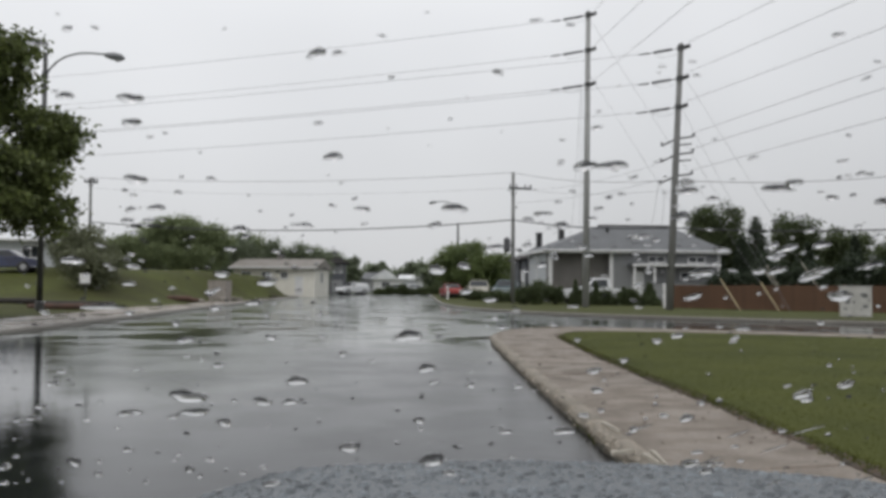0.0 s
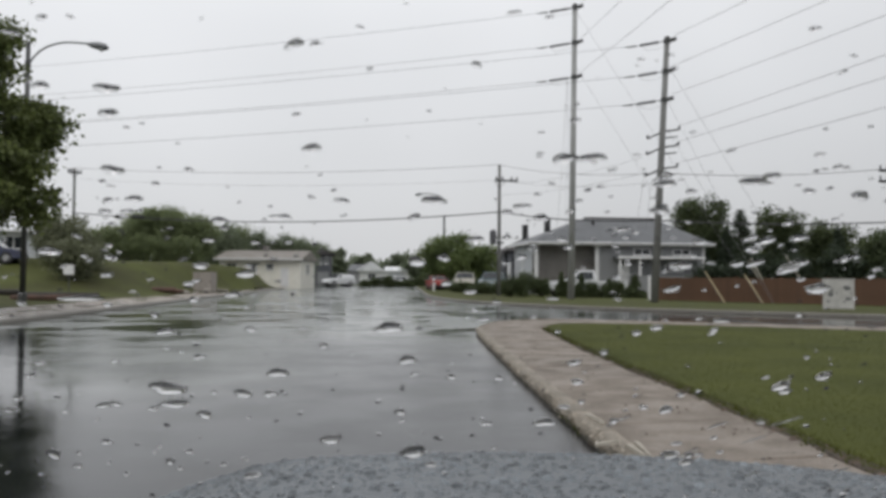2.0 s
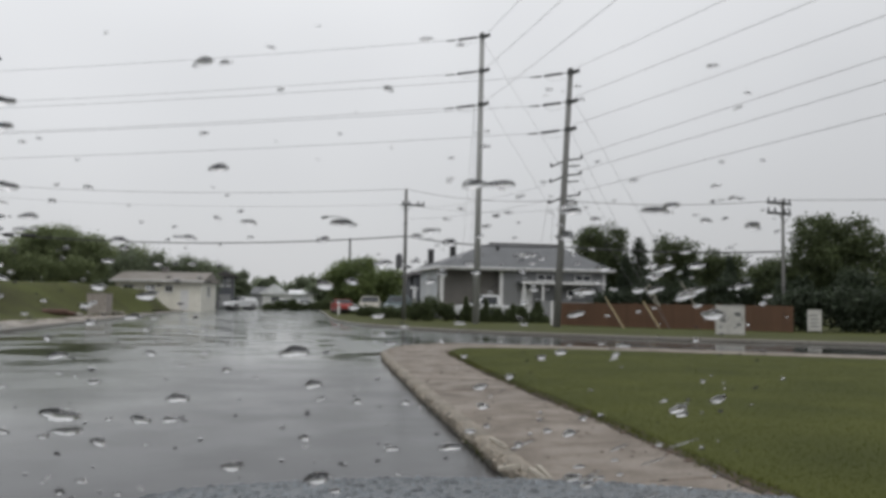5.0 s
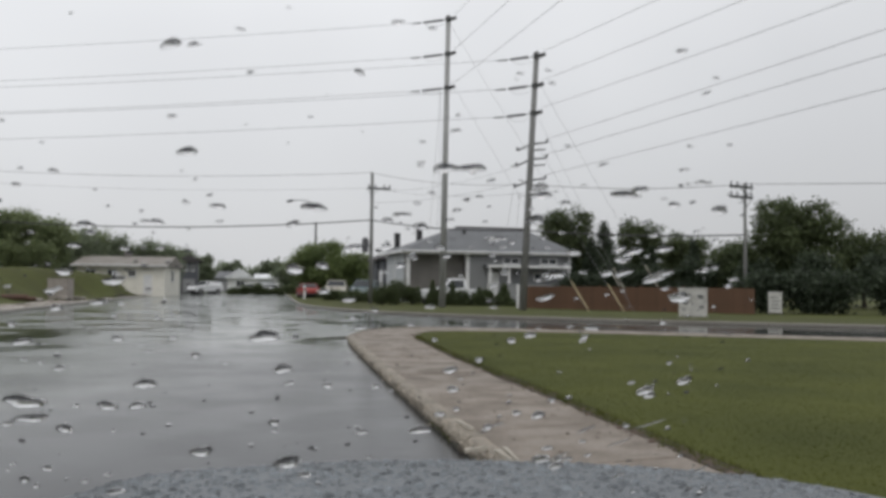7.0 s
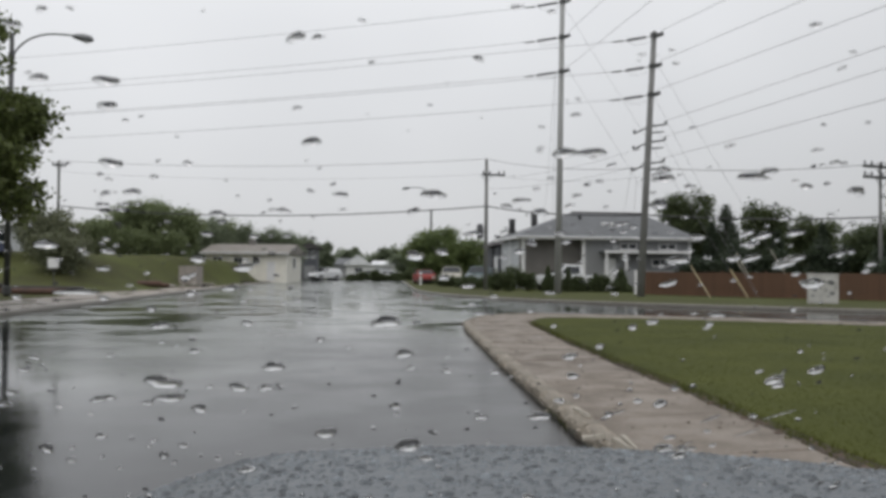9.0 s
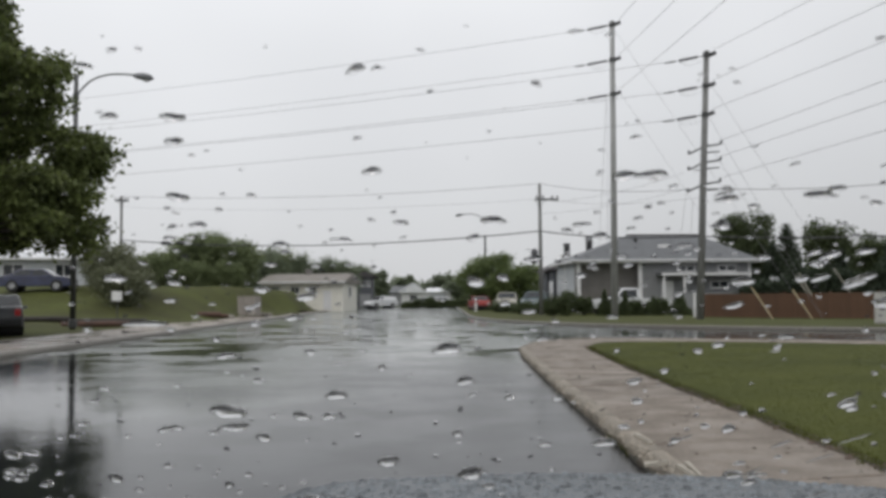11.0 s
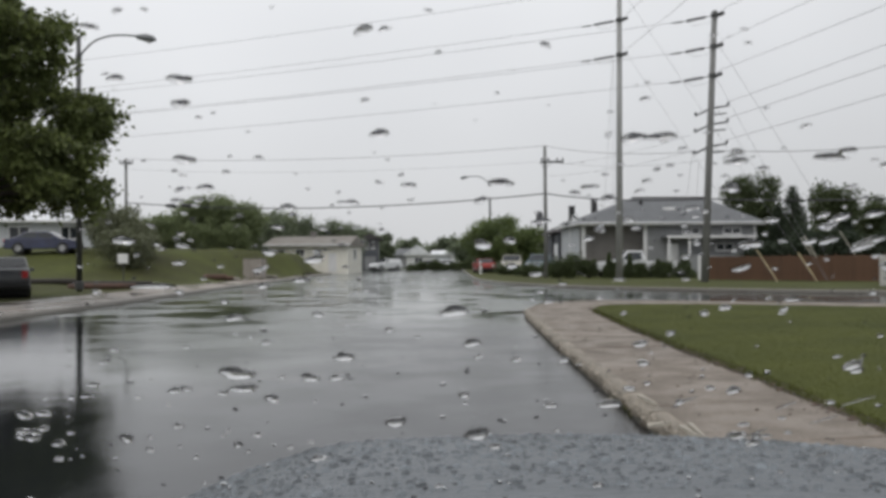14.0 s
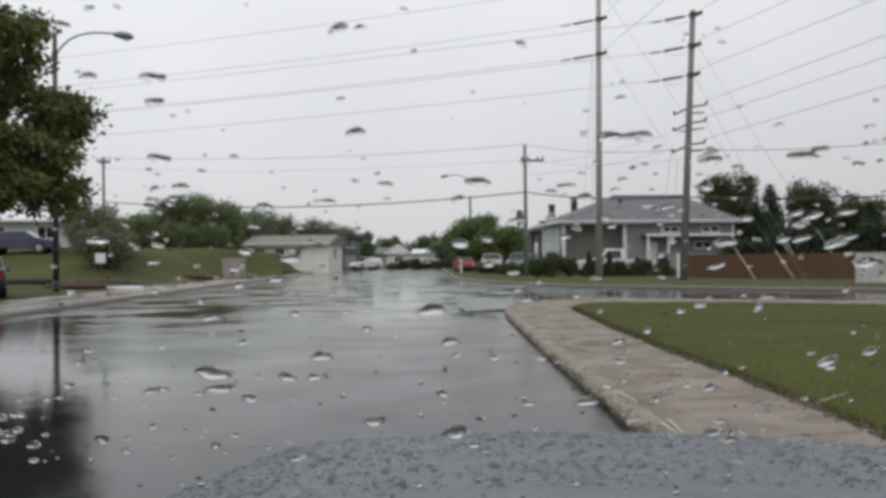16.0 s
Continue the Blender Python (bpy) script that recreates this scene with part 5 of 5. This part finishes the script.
bm = bmesh.new()
gx = [-0.85 + 1.75 * i / 40 for i in range(41)]
gy = [0.95 + 1.4 * j / 40 for j in range(41)]
grid = [[bm.verts.new((x, y, hood_z(x, y))) for y in gy] for x in gx]
for i in range(40):
    for j in range(40):
        bm.faces.new((grid[i][j], grid[i + 1][j], grid[i + 1][j + 1], grid[i][j + 1]))
part("bonnet", bm, HOOD_WET, own, "wet blue-grey bonnet", smooth=True)


SAG = 0.24


def cap_mesh(seed, segs=16, rings=6, wobble=0.26, heavy=False):
    """A drop lying on z = 0, one unit wide: a low dome with an uneven rim, sagging to its lower side; a heavy one is a
    wedge, shaped to darken its top.
    """
    r = random.Random(seed)
    ph = [r.uniform(0, 6.3) for _ in range(3)]
    bm = bmesh.new()
    out = lambda a: 0.5 * (1 + wobble * (math.sin(2 * a + ph[0]) * 0.5 + math.sin(3 * a + ph[1]) * 0.4 + math.sin(5 * a + ph[2]) * 0.2))
    rows = []
    for k in range(rings):
        q, up = math.cos(k / rings * math.pi / 2), math.sin(k / rings * math.pi / 2)
        sag = SAG
        if heavy:
            q, up, sag = 1 - k / rings, (k / rings) ** 0.9, 0.46
        rows.append([bm.verts.new((math.cos(a) * out(a) * q, math.sin(a) * out(a) * q - sag * up, up)) for a in (2 * math.pi * i / segs for i in range(segs))])
    tip = bm.verts.new((0, -0.46 if heavy else -SAG, 1))
    for p, q in zip(rows, rows[1:]):
        for i in range(segs):
            bm.faces.new((p[i], p[(i + 1) % segs], q[(i + 1) % segs], q[i])).smooth = True
    for i in range(segs):
        bm.faces.new((rows[-1][i], rows[-1][(i + 1) % segs], tip)).smooth = True
    bm.faces.new(rows[0][::-1])
    me = bpy.data.meshes.new("drop")
    bm.to_mesh(me)
    bm.free()
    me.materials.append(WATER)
    return me


# water beads on the bonnet
rng = np.random.default_rng(17)
n = 8000
bx, by = rng.uniform(-0.8, 0.85, n), rng.uniform(1.15, 2.15, n)
br = np.clip(rng.lognormal(-5.75, 0.5, n), 0.0012, 0.011)
ring = [(math.cos(2 * math.pi * k / 7), math.sin(2 * math.pi * k / 7)) for k in range(7)]
vs, fs = [], []
for x, y, r in zip(bx, by, br):
    z, o = hood_z(x, y), len(vs)
    vs += [(x + c * r, y + d * r, z - 0.001) for c, d in ring] + [(x + c * r * 0.65, y + d * r * 0.65, z + r * 0.45) for c, d in ring] + [(x, y, z + r * 0.62)]
    for k in range(7):
        j = (k + 1) % 7
        fs += [(o + k, o + j, o + 7 + j, o + 7 + k), (o + 7 + k, o + 7 + j, o + 14)]
me = bpy.data.meshes.new("rain_beading")
me.from_pydata(vs, [], fs)
me.polygons.foreach_set("use_smooth", [True] * len(me.polygons))
# sky reflection put into an opaque bead colour, lighter or darker bead by bead
BEAD = mat("bead_sheen", (0.157, 0.175, 0.190), 0.2, None, 5, 0.5, grain=0, ior=1.333, spread=0.5)
me.materials.append(BEAD)
beads = new("rain_beading", me)
beads.parent = own
tagged(beads, "rain beads standing on the bonnet", kind="stuff")

CABIN = mat("dark_cabin_trim", (0.03, 0.03, 0.032), 0.7)
for x, w in ((-0.86, 0.05), (0.87, 0.05)):
    # front wings, doors and rear quarters
    part("wing", prism([(x, 0.95), (x + w, 0.95), (x + w, 2.15), (x, 2.15)], 0.42, [hood_z(-0.85, 0.95) - 0.03] * 2 + [hood_z(-0.85, 2.15) - 0.02] * 2), HOOD_WET, own)
    d = part("door", box(x, -0.35, 0.3, x + w, 0.93, 1.0, 0.02), HOOD_WET, own)
    part("handle", box(x - 0.03 if x < 0 else x + w, -0.2, 0.86, x if x < 0 else x + w + 0.03, -0.02, 0.9), BLACK, d)
    part("quarter_panel", box(x, -2.2, 0.3, x + w, -0.37, 1.0, 0.02), HOOD_WET, own)
    s_ = -1 if x < 0 else 1
    part("front_pillar", tube([(0.84 * s_, 0.95, 1.03), (0.62 * s_, 0.24, 1.57)], 0.045, 8), HOOD_WET, own)
    part("middle_pillar", tube([(0.86 * s_, -0.36, 1.0), (0.62 * s_, -0.45, 1.57)], 0.05, 8), HOOD_WET, own)
    part("rear_pillar", tube([(0.86 * s_, -2.0, 1.0), (0.62 * s_, -1.6, 1.56)], 0.06, 8), HOOD_WET, own)
part("bumper", prism([(-0.82, 2.1), (0.88, 2.1), (0.8, 2.28), (0.5, 2.38), (-0.44, 2.38), (-0.74, 2.28)], 0.3, 0.74), HOOD_WET, own)
part("roof", box(-0.66, -1.65, 1.56, 0.66, 0.24, 1.61, 0.02), HOOD_WET, own)
part("tailgate", box(-0.84, -2.25, 0.3, 0.87, -2.2, 1.05, 0.015), HOOD_WET, own)
part("floor_pan", box(-0.8, -2.18, 0.26, 0.86, 0.9, 0.31), CABIN, own)
part("bulkhead", box(-0.8, 0.88, 0.31, 0.86, 0.93, 0.98), CABIN, own)
part("dashboard", prism([(-0.8, 0.5), (0.86, 0.5), (0.86, 0.87), (-0.8, 0.87)], 0.72, [0.98, 0.98, 1.02, 1.02]), CABIN, own, "black dashboard")
for x, y in ((-0.76, 1.5), (0.78, 1.5), (-0.76, -1.35), (0.78, -1.35)):
    wheel(own, 0, 0, 0.33).matrix_basis = pose(x, y, 0, 0, 0, 90)

# rain drops on the windscreen, which rakes back from the cowl
SLOPE, COWL_Y, COWL_Z = 0.75, 0.93, 1.05
up_glass = Vector((0, -1, SLOPE)).normalized()
out_glass = Vector((0, SLOPE, 1)).normalized()
drop_meshes = [cap_mesh(100 + k) for k in range(7)]
heavy_meshes = [cap_mesh(120 + k, heavy=True) for k in range(7)]


def drop_pose(dx, dz, w, h, lean=0.0):
    """Where a drop lies in the direction (dx, 1, dz) from the eye, w wide and h tall in thousandths of its distance ahead."""
    y = (COWL_Z - EYE.z + COWL_Y * SLOPE) / (dz + SLOPE)
    c = EYE + Vector((dx, 1, dz)) * y
    wide = w / 1000 * y
    tall = h / 1000 * y / (up_glass.z - up_glass.y * dz)
    # deeper above the horizon, so drops before the sky refract darker
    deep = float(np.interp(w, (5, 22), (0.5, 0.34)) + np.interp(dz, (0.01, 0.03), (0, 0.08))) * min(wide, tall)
    rot = Matrix((Vector((1, 0, 0)), up_glass, out_glass)).transposed().to_4x4()
    return pose(-0.2, 0, 0) @ Matrix.Translation(c) @ rot @ Matrix.Rotation(lean, 4, "Z") @ Matrix.Diagonal((wide, tall, deep, 1))


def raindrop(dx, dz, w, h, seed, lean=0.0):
    # wedge drops above the horizon only, shaped to look dark against the sky
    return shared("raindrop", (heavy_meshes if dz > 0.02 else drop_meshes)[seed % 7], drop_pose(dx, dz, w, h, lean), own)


LASTING = ((-0.315, 0.119, 26, 10), (-0.291, 0.087, 20, 7), (0.048, 0.089, 30, 9), (0.149, 0.083, 21, 6), (-0.245, -0.144, 34, 8), (0.016, -0.094, 23, 9),
           (0.311, 0.081, 22, 12), (0.333, 0.016, 26, 10), (0.317, 0.111, 26, 9), (-0.349, -0.026, 50, 7), (0.442, 0.121, 20, 10), (-0.071, -0.184, 25, 10),
           (0.474, 0.05, 26, 8), (0.494, -0.01, 34, 10), (0.172, -0.165, 26, 9), (0.231, 0.14, 36, 10), (0.423, 0.115, 38, 9), (-0.005, -0.058, 34, 13),
           (-0.396, 0.214, 22, 8), (0.199, 0.139, 30, 11), (-0.213, -0.156, 18, 8), (-0.131, -0.109, 24, 11), (-0.253, -0.127, 44, 13))
for k, (a, b, w, h) in enumerate(LASTING):
    raindrop(a, b, w, h, k)
rng = random.Random(23)
for k in range(135):
    kind = rng.random()
    if kind < 0.42:
        a, b = rng.uniform(0.12, 0.6), rng.gauss(0.05, 0.06)
    elif kind < 0.72:
        a, b = rng.uniform(-0.48, 0.5), rng.uniform(-0.25, -0.06)
    elif kind < 0.88:
        a, b = rng.uniform(-0.42, 0.15), rng.gauss(0.03, 0.05)
    else:
        a, b = rng.uniform(-0.45, 0.55), rng.uniform(0.1, 0.32)
    w = min(34, 8 * math.exp(abs(rng.gauss(0, 0.55))))
    raindrop(a, b, w, w * rng.uniform(0.26, 0.5), k, rng.gauss(0.12 if a > 0.2 else 0, 0.25))

for k in range(6):
    raindrop(rng.uniform(0.3, 0.62), rng.uniform(-0.04, 0.09), rng.uniform(22, 36), rng.uniform(6, 9), k, rng.uniform(0.25, 0.5))
for k in range(26):
    w = 8 + 12 * rng.random() ** 2
    raindrop(rng.uniform(-0.44, -0.08), rng.uniform(-0.04, 0.085), w, w * rng.uniform(0.28, 0.42), k, rng.gauss(0, 0.15))
for k in range(110):
    a, b = (rng.uniform(-0.48, 0.52), rng.uniform(-0.27, -0.06)) if k % 2 else (rng.uniform(0.05, 0.58), rng.uniform(-0.06, 0.16))
    w = 6 + 12 * rng.random() ** 2
    raindrop(a, b, w, w * rng.uniform(0.25, 0.45), k, rng.gauss(0.05, 0.2))
for k in range(12):
    w = 9 + 13 * rng.random()
    raindrop(rng.uniform(-0.52, -0.35), rng.uniform(-0.27, -0.08), w, w * rng.uniform(0.25, 0.5), k, rng.gauss(0, 0.3))
# slanting runs of water over the lawn's side of the glass
for k in range(7):
    raindrop(rng.uniform(0.26, 0.58), rng.uniform(-0.25, -0.08), rng.uniform(18, 40), rng.uniform(1.6, 2.6), k, rng.uniform(0.5, 0.9))

# the finest drops, too many to count
fine_caps = [cap_mesh(200 + k, 9, 3, 0.3, k % 2 == 0) for k in range(4)]
fine_v, fine_f = [], []
for k in range(330):
    kind = rng.random()
    if kind < 0.45:
        a, b = rng.uniform(-0.5, 0.56), rng.uniform(-0.28, -0.05)
    elif kind < 0.7:
        a, b = rng.uniform(-0.45, -0.06), rng.gauss(0.03, 0.045)
    elif kind < 0.93:
        a, b = rng.uniform(0.08, 0.6), rng.gauss(0.035, 0.06)
    else:
        a, b = rng.uniform(-0.45, 0.58), rng.uniform(0.1, 0.32)
    w = 3.2 + 5.5 * rng.random() ** 2
    m = drop_pose(a, b, w, w * rng.uniform(0.3, 0.5), rng.gauss(0.1 if a > 0.1 else 0, 0.25))
    me, o = fine_caps[k % 4], len(fine_v)
    fine_v += [m @ v.co for v in me.vertices]
    fine_f += [[o + i for i in q.vertices] for q in me.polygons]
me = bpy.data.meshes.new("fine_rain")
me.from_pydata(fine_v, [], fine_f)
me.polygons.foreach_set("use_smooth", [len(q.vertices) < 9 for q in me.polygons])
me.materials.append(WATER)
fine = new("fine_rain", me)
fine.parent = own
tagged(fine, "fine rain drops scattered over the windscreen", kind="stuff")

# ---- pavement slabs, kerb stones and grass of the near corner ----
pave = lawn_patch("pavement", offset_line(near_line, 0.10) + [Vector((44, 2.2, 0))] + [p + Vector((0.05, -0.05, 0)) for p in grass_line[::-1]], -0.05, 0.112, CONCRETE)
tagged(pave, "wet pinkish-grey concrete pavement of square slabs", "pavement", kind="structure")
inner = offset_line(near_line, 0.165)


def split_at(line, test):
    return next(i for i, p in enumerate(line) if test(p))


i1, i2 = split_at(inner, lambda p: p.y > 21.4), split_at(inner, lambda p: p.x > 4.9 and p.y > 20)
j1, j2 = split_at(grass_line, lambda p: p.y > 21.7), split_at(grass_line, lambda p: p.x > 5.0 and p.y > 20)


def along(line, u):
    k = min(len(line) - 2, int(u * (len(line) - 1)))
    return line[k].lerp(line[k + 1], u * (len(line) - 1) - k)


rng = random.Random(8)
for li, lj, n in ((inner[:i1 + 1], grass_line[:j1 + 1], 25), (inner[i1:i2 + 1], grass_line[j1:j2 + 1], 3), (inner[i2:], grass_line[j2:], 28)):
    for k in range(n):
        a0, a1 = along(li, k / n), along(li, (k + 1) / n)
        b0, b1 = along(lj, k / n), along(lj, (k + 1) / n)
        g = 0.007
        a0, a1 = a0.lerp(a1, g), a1.lerp(a0, g)
        b0, b1 = b0.lerp(b1, g), b1.lerp(b0, g)
        t = 0.132 + rng.uniform(-0.006, 0.006)
        tops = [t + rng.uniform(-0.005, 0.005) for _ in range(4)]
        bm = prism([(a0.x, a0.y), (b0.x, b0.y), (b1.x, b1.y), (a1.x, a1.y)], 0.02, tops)
        bmesh.ops.bevel(bm, geom=[e for e in bm.edges if all(v.co.z > 0.1 for v in e.verts)], offset=0.008, segments=1, affect="EDGES")
        part("slab", bm, CONCRETE, pave)

kerb_run(near_line, 2, -1, 0.165, 0.135, KERB, "worn broken concrete kerb with pale edge", "kerb_near", 0.015)
kerb_run(far_line, 2, 1, 0.17, 0.13, KERB_WET, "pale concrete kerb across the junction", "kerb_far", 0.004)
kerb_run(left_line, 2, 1, 0.18, 0.14, KERB_FAR, "pale wet concrete kerb on the opposite side", "kerb_opposite", 0.006)


# soil, moss and crumbs washed against the foot of the near kerb
GUTTER = mat("gutter_soil", (0.06, 0.048, 0.034), 0.8, (0.022, 0.024, 0.014), 7, 0.9, 0.8, 35, grain=0.4)
dirt_rng = np.random.default_rng(44)
foot = resample([p for p in near_line if 3 < p.y < 23], 0.06)
bulk = np.convolve(dirt_rng.uniform(0, 1, len(foot) + 8), np.ones(5) / 5, "valid")[:len(foot)]
bulk = np.clip((bulk - 0.3) * 2.4, 0.12, 1.0) * np.interp([p.y for p in foot], (5, 9), (1.7, 1.0))
tagged(part("gutter_dirt", tube([Vector((p[0] + 0.016 - 0.01 * b, p[1], 0.012 * b)) for p, b in zip(foot, bulk)], [0.010 + 0.022 * b for b in bulk], 7), GUTTER),
       "dark soil and moss washed along the kerb foot", "soil", kind="stuff")
CHIP = mat("broken_concrete", (0.46, 0.43, 0.37), 0.7, (0.33, 0.30, 0.25), 8, 0.8, 0.5, 40)
for x, y, ln, w, turn in ((1.49, 6.36, 0.24, 0.05, 0.48), (1.64, 6.09, 0.44, 0.03, -1.55), (1.70, 6.13, 0.58, 0.025, -1.65), (1.66, 7.49, 0.48, 0.03, -1.48)):
    chip = part("concrete_shard", prism([(-ln / 2, -w / 2), (ln * 0.4, -w * 0.6), (ln / 2, w * 0.2), (-ln * 0.35, w / 2)], 0.0, [0.02, 0.035, 0.025, 0.03]), CHIP)
    chip.matrix_world = Matrix.Translation((x, y, 0.138)) @ Matrix.Rotation(turn, 4, "Z")
    tagged(chip, "pale broken shard of concrete on the kerb", "concrete shard", "concrete shards")


# dirt along the lawn's edge, and grass
edge_rng = random.Random(4)
e0 = [p + Vector((edge_rng.uniform(-0.08, 0.0), 0, 0)) for p in grass_line[:80]]
e1 = [p + Vector((0.05 + edge_rng.uniform(0, 0.05), -0.1, 0)) for p in grass_line[:80]]
tagged(ribbon("dirt_edge", e0, e1, 0.143, 0.153, DIRT, 0.02), "brown soil edge between lawn and pavement", "soil edge", kind="structure")


def grass_blades(name, pts, height, width, label, seed):
    rng = np.random.default_rng(seed)
    n = len(pts)
    a = rng.uniform(0, 2 * math.pi, n)
    h = height * rng.uniform(0.5, 1.25, n)
    w = width * rng.uniform(0.6, 1.2, n)
    lean = rng.normal(0, 0.45, (n, 2)) * h[:, None]
    base = np.asarray(pts)
    side = np.stack([np.cos(a) * w, np.sin(a) * w, 0 * w], 1)
    tip = base + np.concatenate([lean, h[:, None]], 1)
    v = np.stack([base - side, base + side, tip], 1).reshape(-1, 3)
    me = bpy.data.meshes.new(name)
    me.from_pydata(v.tolist(), [], np.arange(3 * n).reshape(n, 3).tolist())
    me.materials.append(BLADE)
    return tagged(new(name, me), label, "grass", kind="stuff")


rng = np.random.default_rng(12)
edge_y, edge_x = [p.y for p in grass_line[:j1]], [p.x for p in grass_line[:j1]]
top_x, top_y = [p.x for p in grass_line[j1:]], [p.y for p in grass_line[j1:]]
y = 3.5 + 20.5 * rng.uniform(0, 1, 420000) ** 1.5
x = 3.0 + 17 * rng.uniform(0, 1, 420000) ** 1.2
behind = rng.uniform(0, 1, 420000) < 0.12
y = np.where(behind, 4.5 - 9 * rng.uniform(0, 1, 420000) ** 1.6, y)
keep = (x > np.interp(y, edge_y, edge_x) + 0.04) & (y < np.interp(x, top_x, top_y) - 0.05)
grass_blades("lawn_grass", np.stack([x[keep], y[keep], 0 * x[keep] + 0.145], 1), 0.011, 0.009, "short wet grass blades of the corner lawn", 13)
k = rng.integers(0, 78, 9000)
ex = np.array([p.x for p in grass_line])[k] + rng.normal(0.03, 0.05, 9000)
ey = np.array([p.y for p in grass_line])[k] + rng.uniform(0, 0.5, 9000)
grass_blades("edge_grass", np.stack([ex, ey, 0 * ex + 0.138], 1), 0.042, 0.007, "longer grass hanging over the pavement edge", 14)
k = rng.integers(43, 55, 420)
clump = rng.uniform(0, 1, 78)[k]
sel = clump > 0.6
kx = np.array([p.x for p in near_line])[k][sel] + rng.normal(0.0, 0.012, sel.sum())
ky = np.array([p.y for p in near_line])[k][sel] + rng.uniform(0, 0.5, sel.sum())
grass_blades("gutter_weeds", np.stack([kx, ky, 0 * kx], 1), 0.07, 0.005, "small weeds growing in the gutter under the kerb", 15)


def litter(name, n, spots, size, material, label, seed):
    """Flat bits of grit and leaf lying about."""
    rng = np.random.default_rng(seed)
    vs, fs = [], []
    for _ in range(n):
        x, y, z = spots(rng)
        r = size * rng.uniform(0.4, 1.4)
        o, a0 = len(vs), rng.uniform(0, 6.3)
        for k in range(5):
            a = a0 + 2 * math.pi * k / 5
            q = r * rng.uniform(0.6, 1.1)
            vs.append((x + math.cos(a) * q, y + math.sin(a) * q * 0.7, z + rng.uniform(0, 0.004)))
        vs.append((x, y, z + 0.006 + 0.3 * r))
        fs += [(o + k, o + (k + 1) % 5, o + 5) for k in range(5)]
    me = bpy.data.meshes.new(name)
    me.from_pydata(vs, [], fs)
    me.materials.append(material)
    return tagged(new(name, me), label, "litter", kind="stuff")


LEAF_BROWN = mat("dead_leaf", (0.085, 0.055, 0.035), 0.6, (0.05, 0.035, 0.025), 9, 0.8, 0, 20, grain=0.2, spread=0.4)
GRIT = mat("pale_grit", (0.36, 0.32, 0.26), 0.6, (0.24, 0.21, 0.17), 9, 0.8, 0, 20, grain=0.2, spread=0.3)


def on_walk(rng):
    y = 4 + 19 * rng.uniform(0, 1) ** 1.6
    u = rng.beta(1.6, 1.1)
    a, b = 1.6 + 0.0165 * (y - 6), float(np.interp(y, edge_y, edge_x))
    return a + (b - a) * u, y, 0.136


def on_kerb(rng):
    y = 4 + 17 * rng.uniform(0, 1) ** 1.5
    return 1.47 + 0.0185 * (y - 6) + rng.normal(0.02, 0.06), y, 0.137


def on_edge(rng):
    y = 4 + 18 * rng.uniform(0, 1) ** 1.4
    return float(np.interp(y, edge_y, edge_x)) + rng.normal(0.0, 0.05), y, 0.142


litter("edge_leaves", 260, on_edge, 0.04, LEAF_BROWN, "dark brown dead leaves along the edge of the lawn", 33)
litter("leaf_litter", 170, on_walk, 0.022, LEAF_BROWN, "small brown leaf bits scattered on the wet pavement", 31)
litter("kerb_grit", 260, on_kerb, 0.02, GRIT, "pale crumbled concrete grit along the kerb edge", 32)
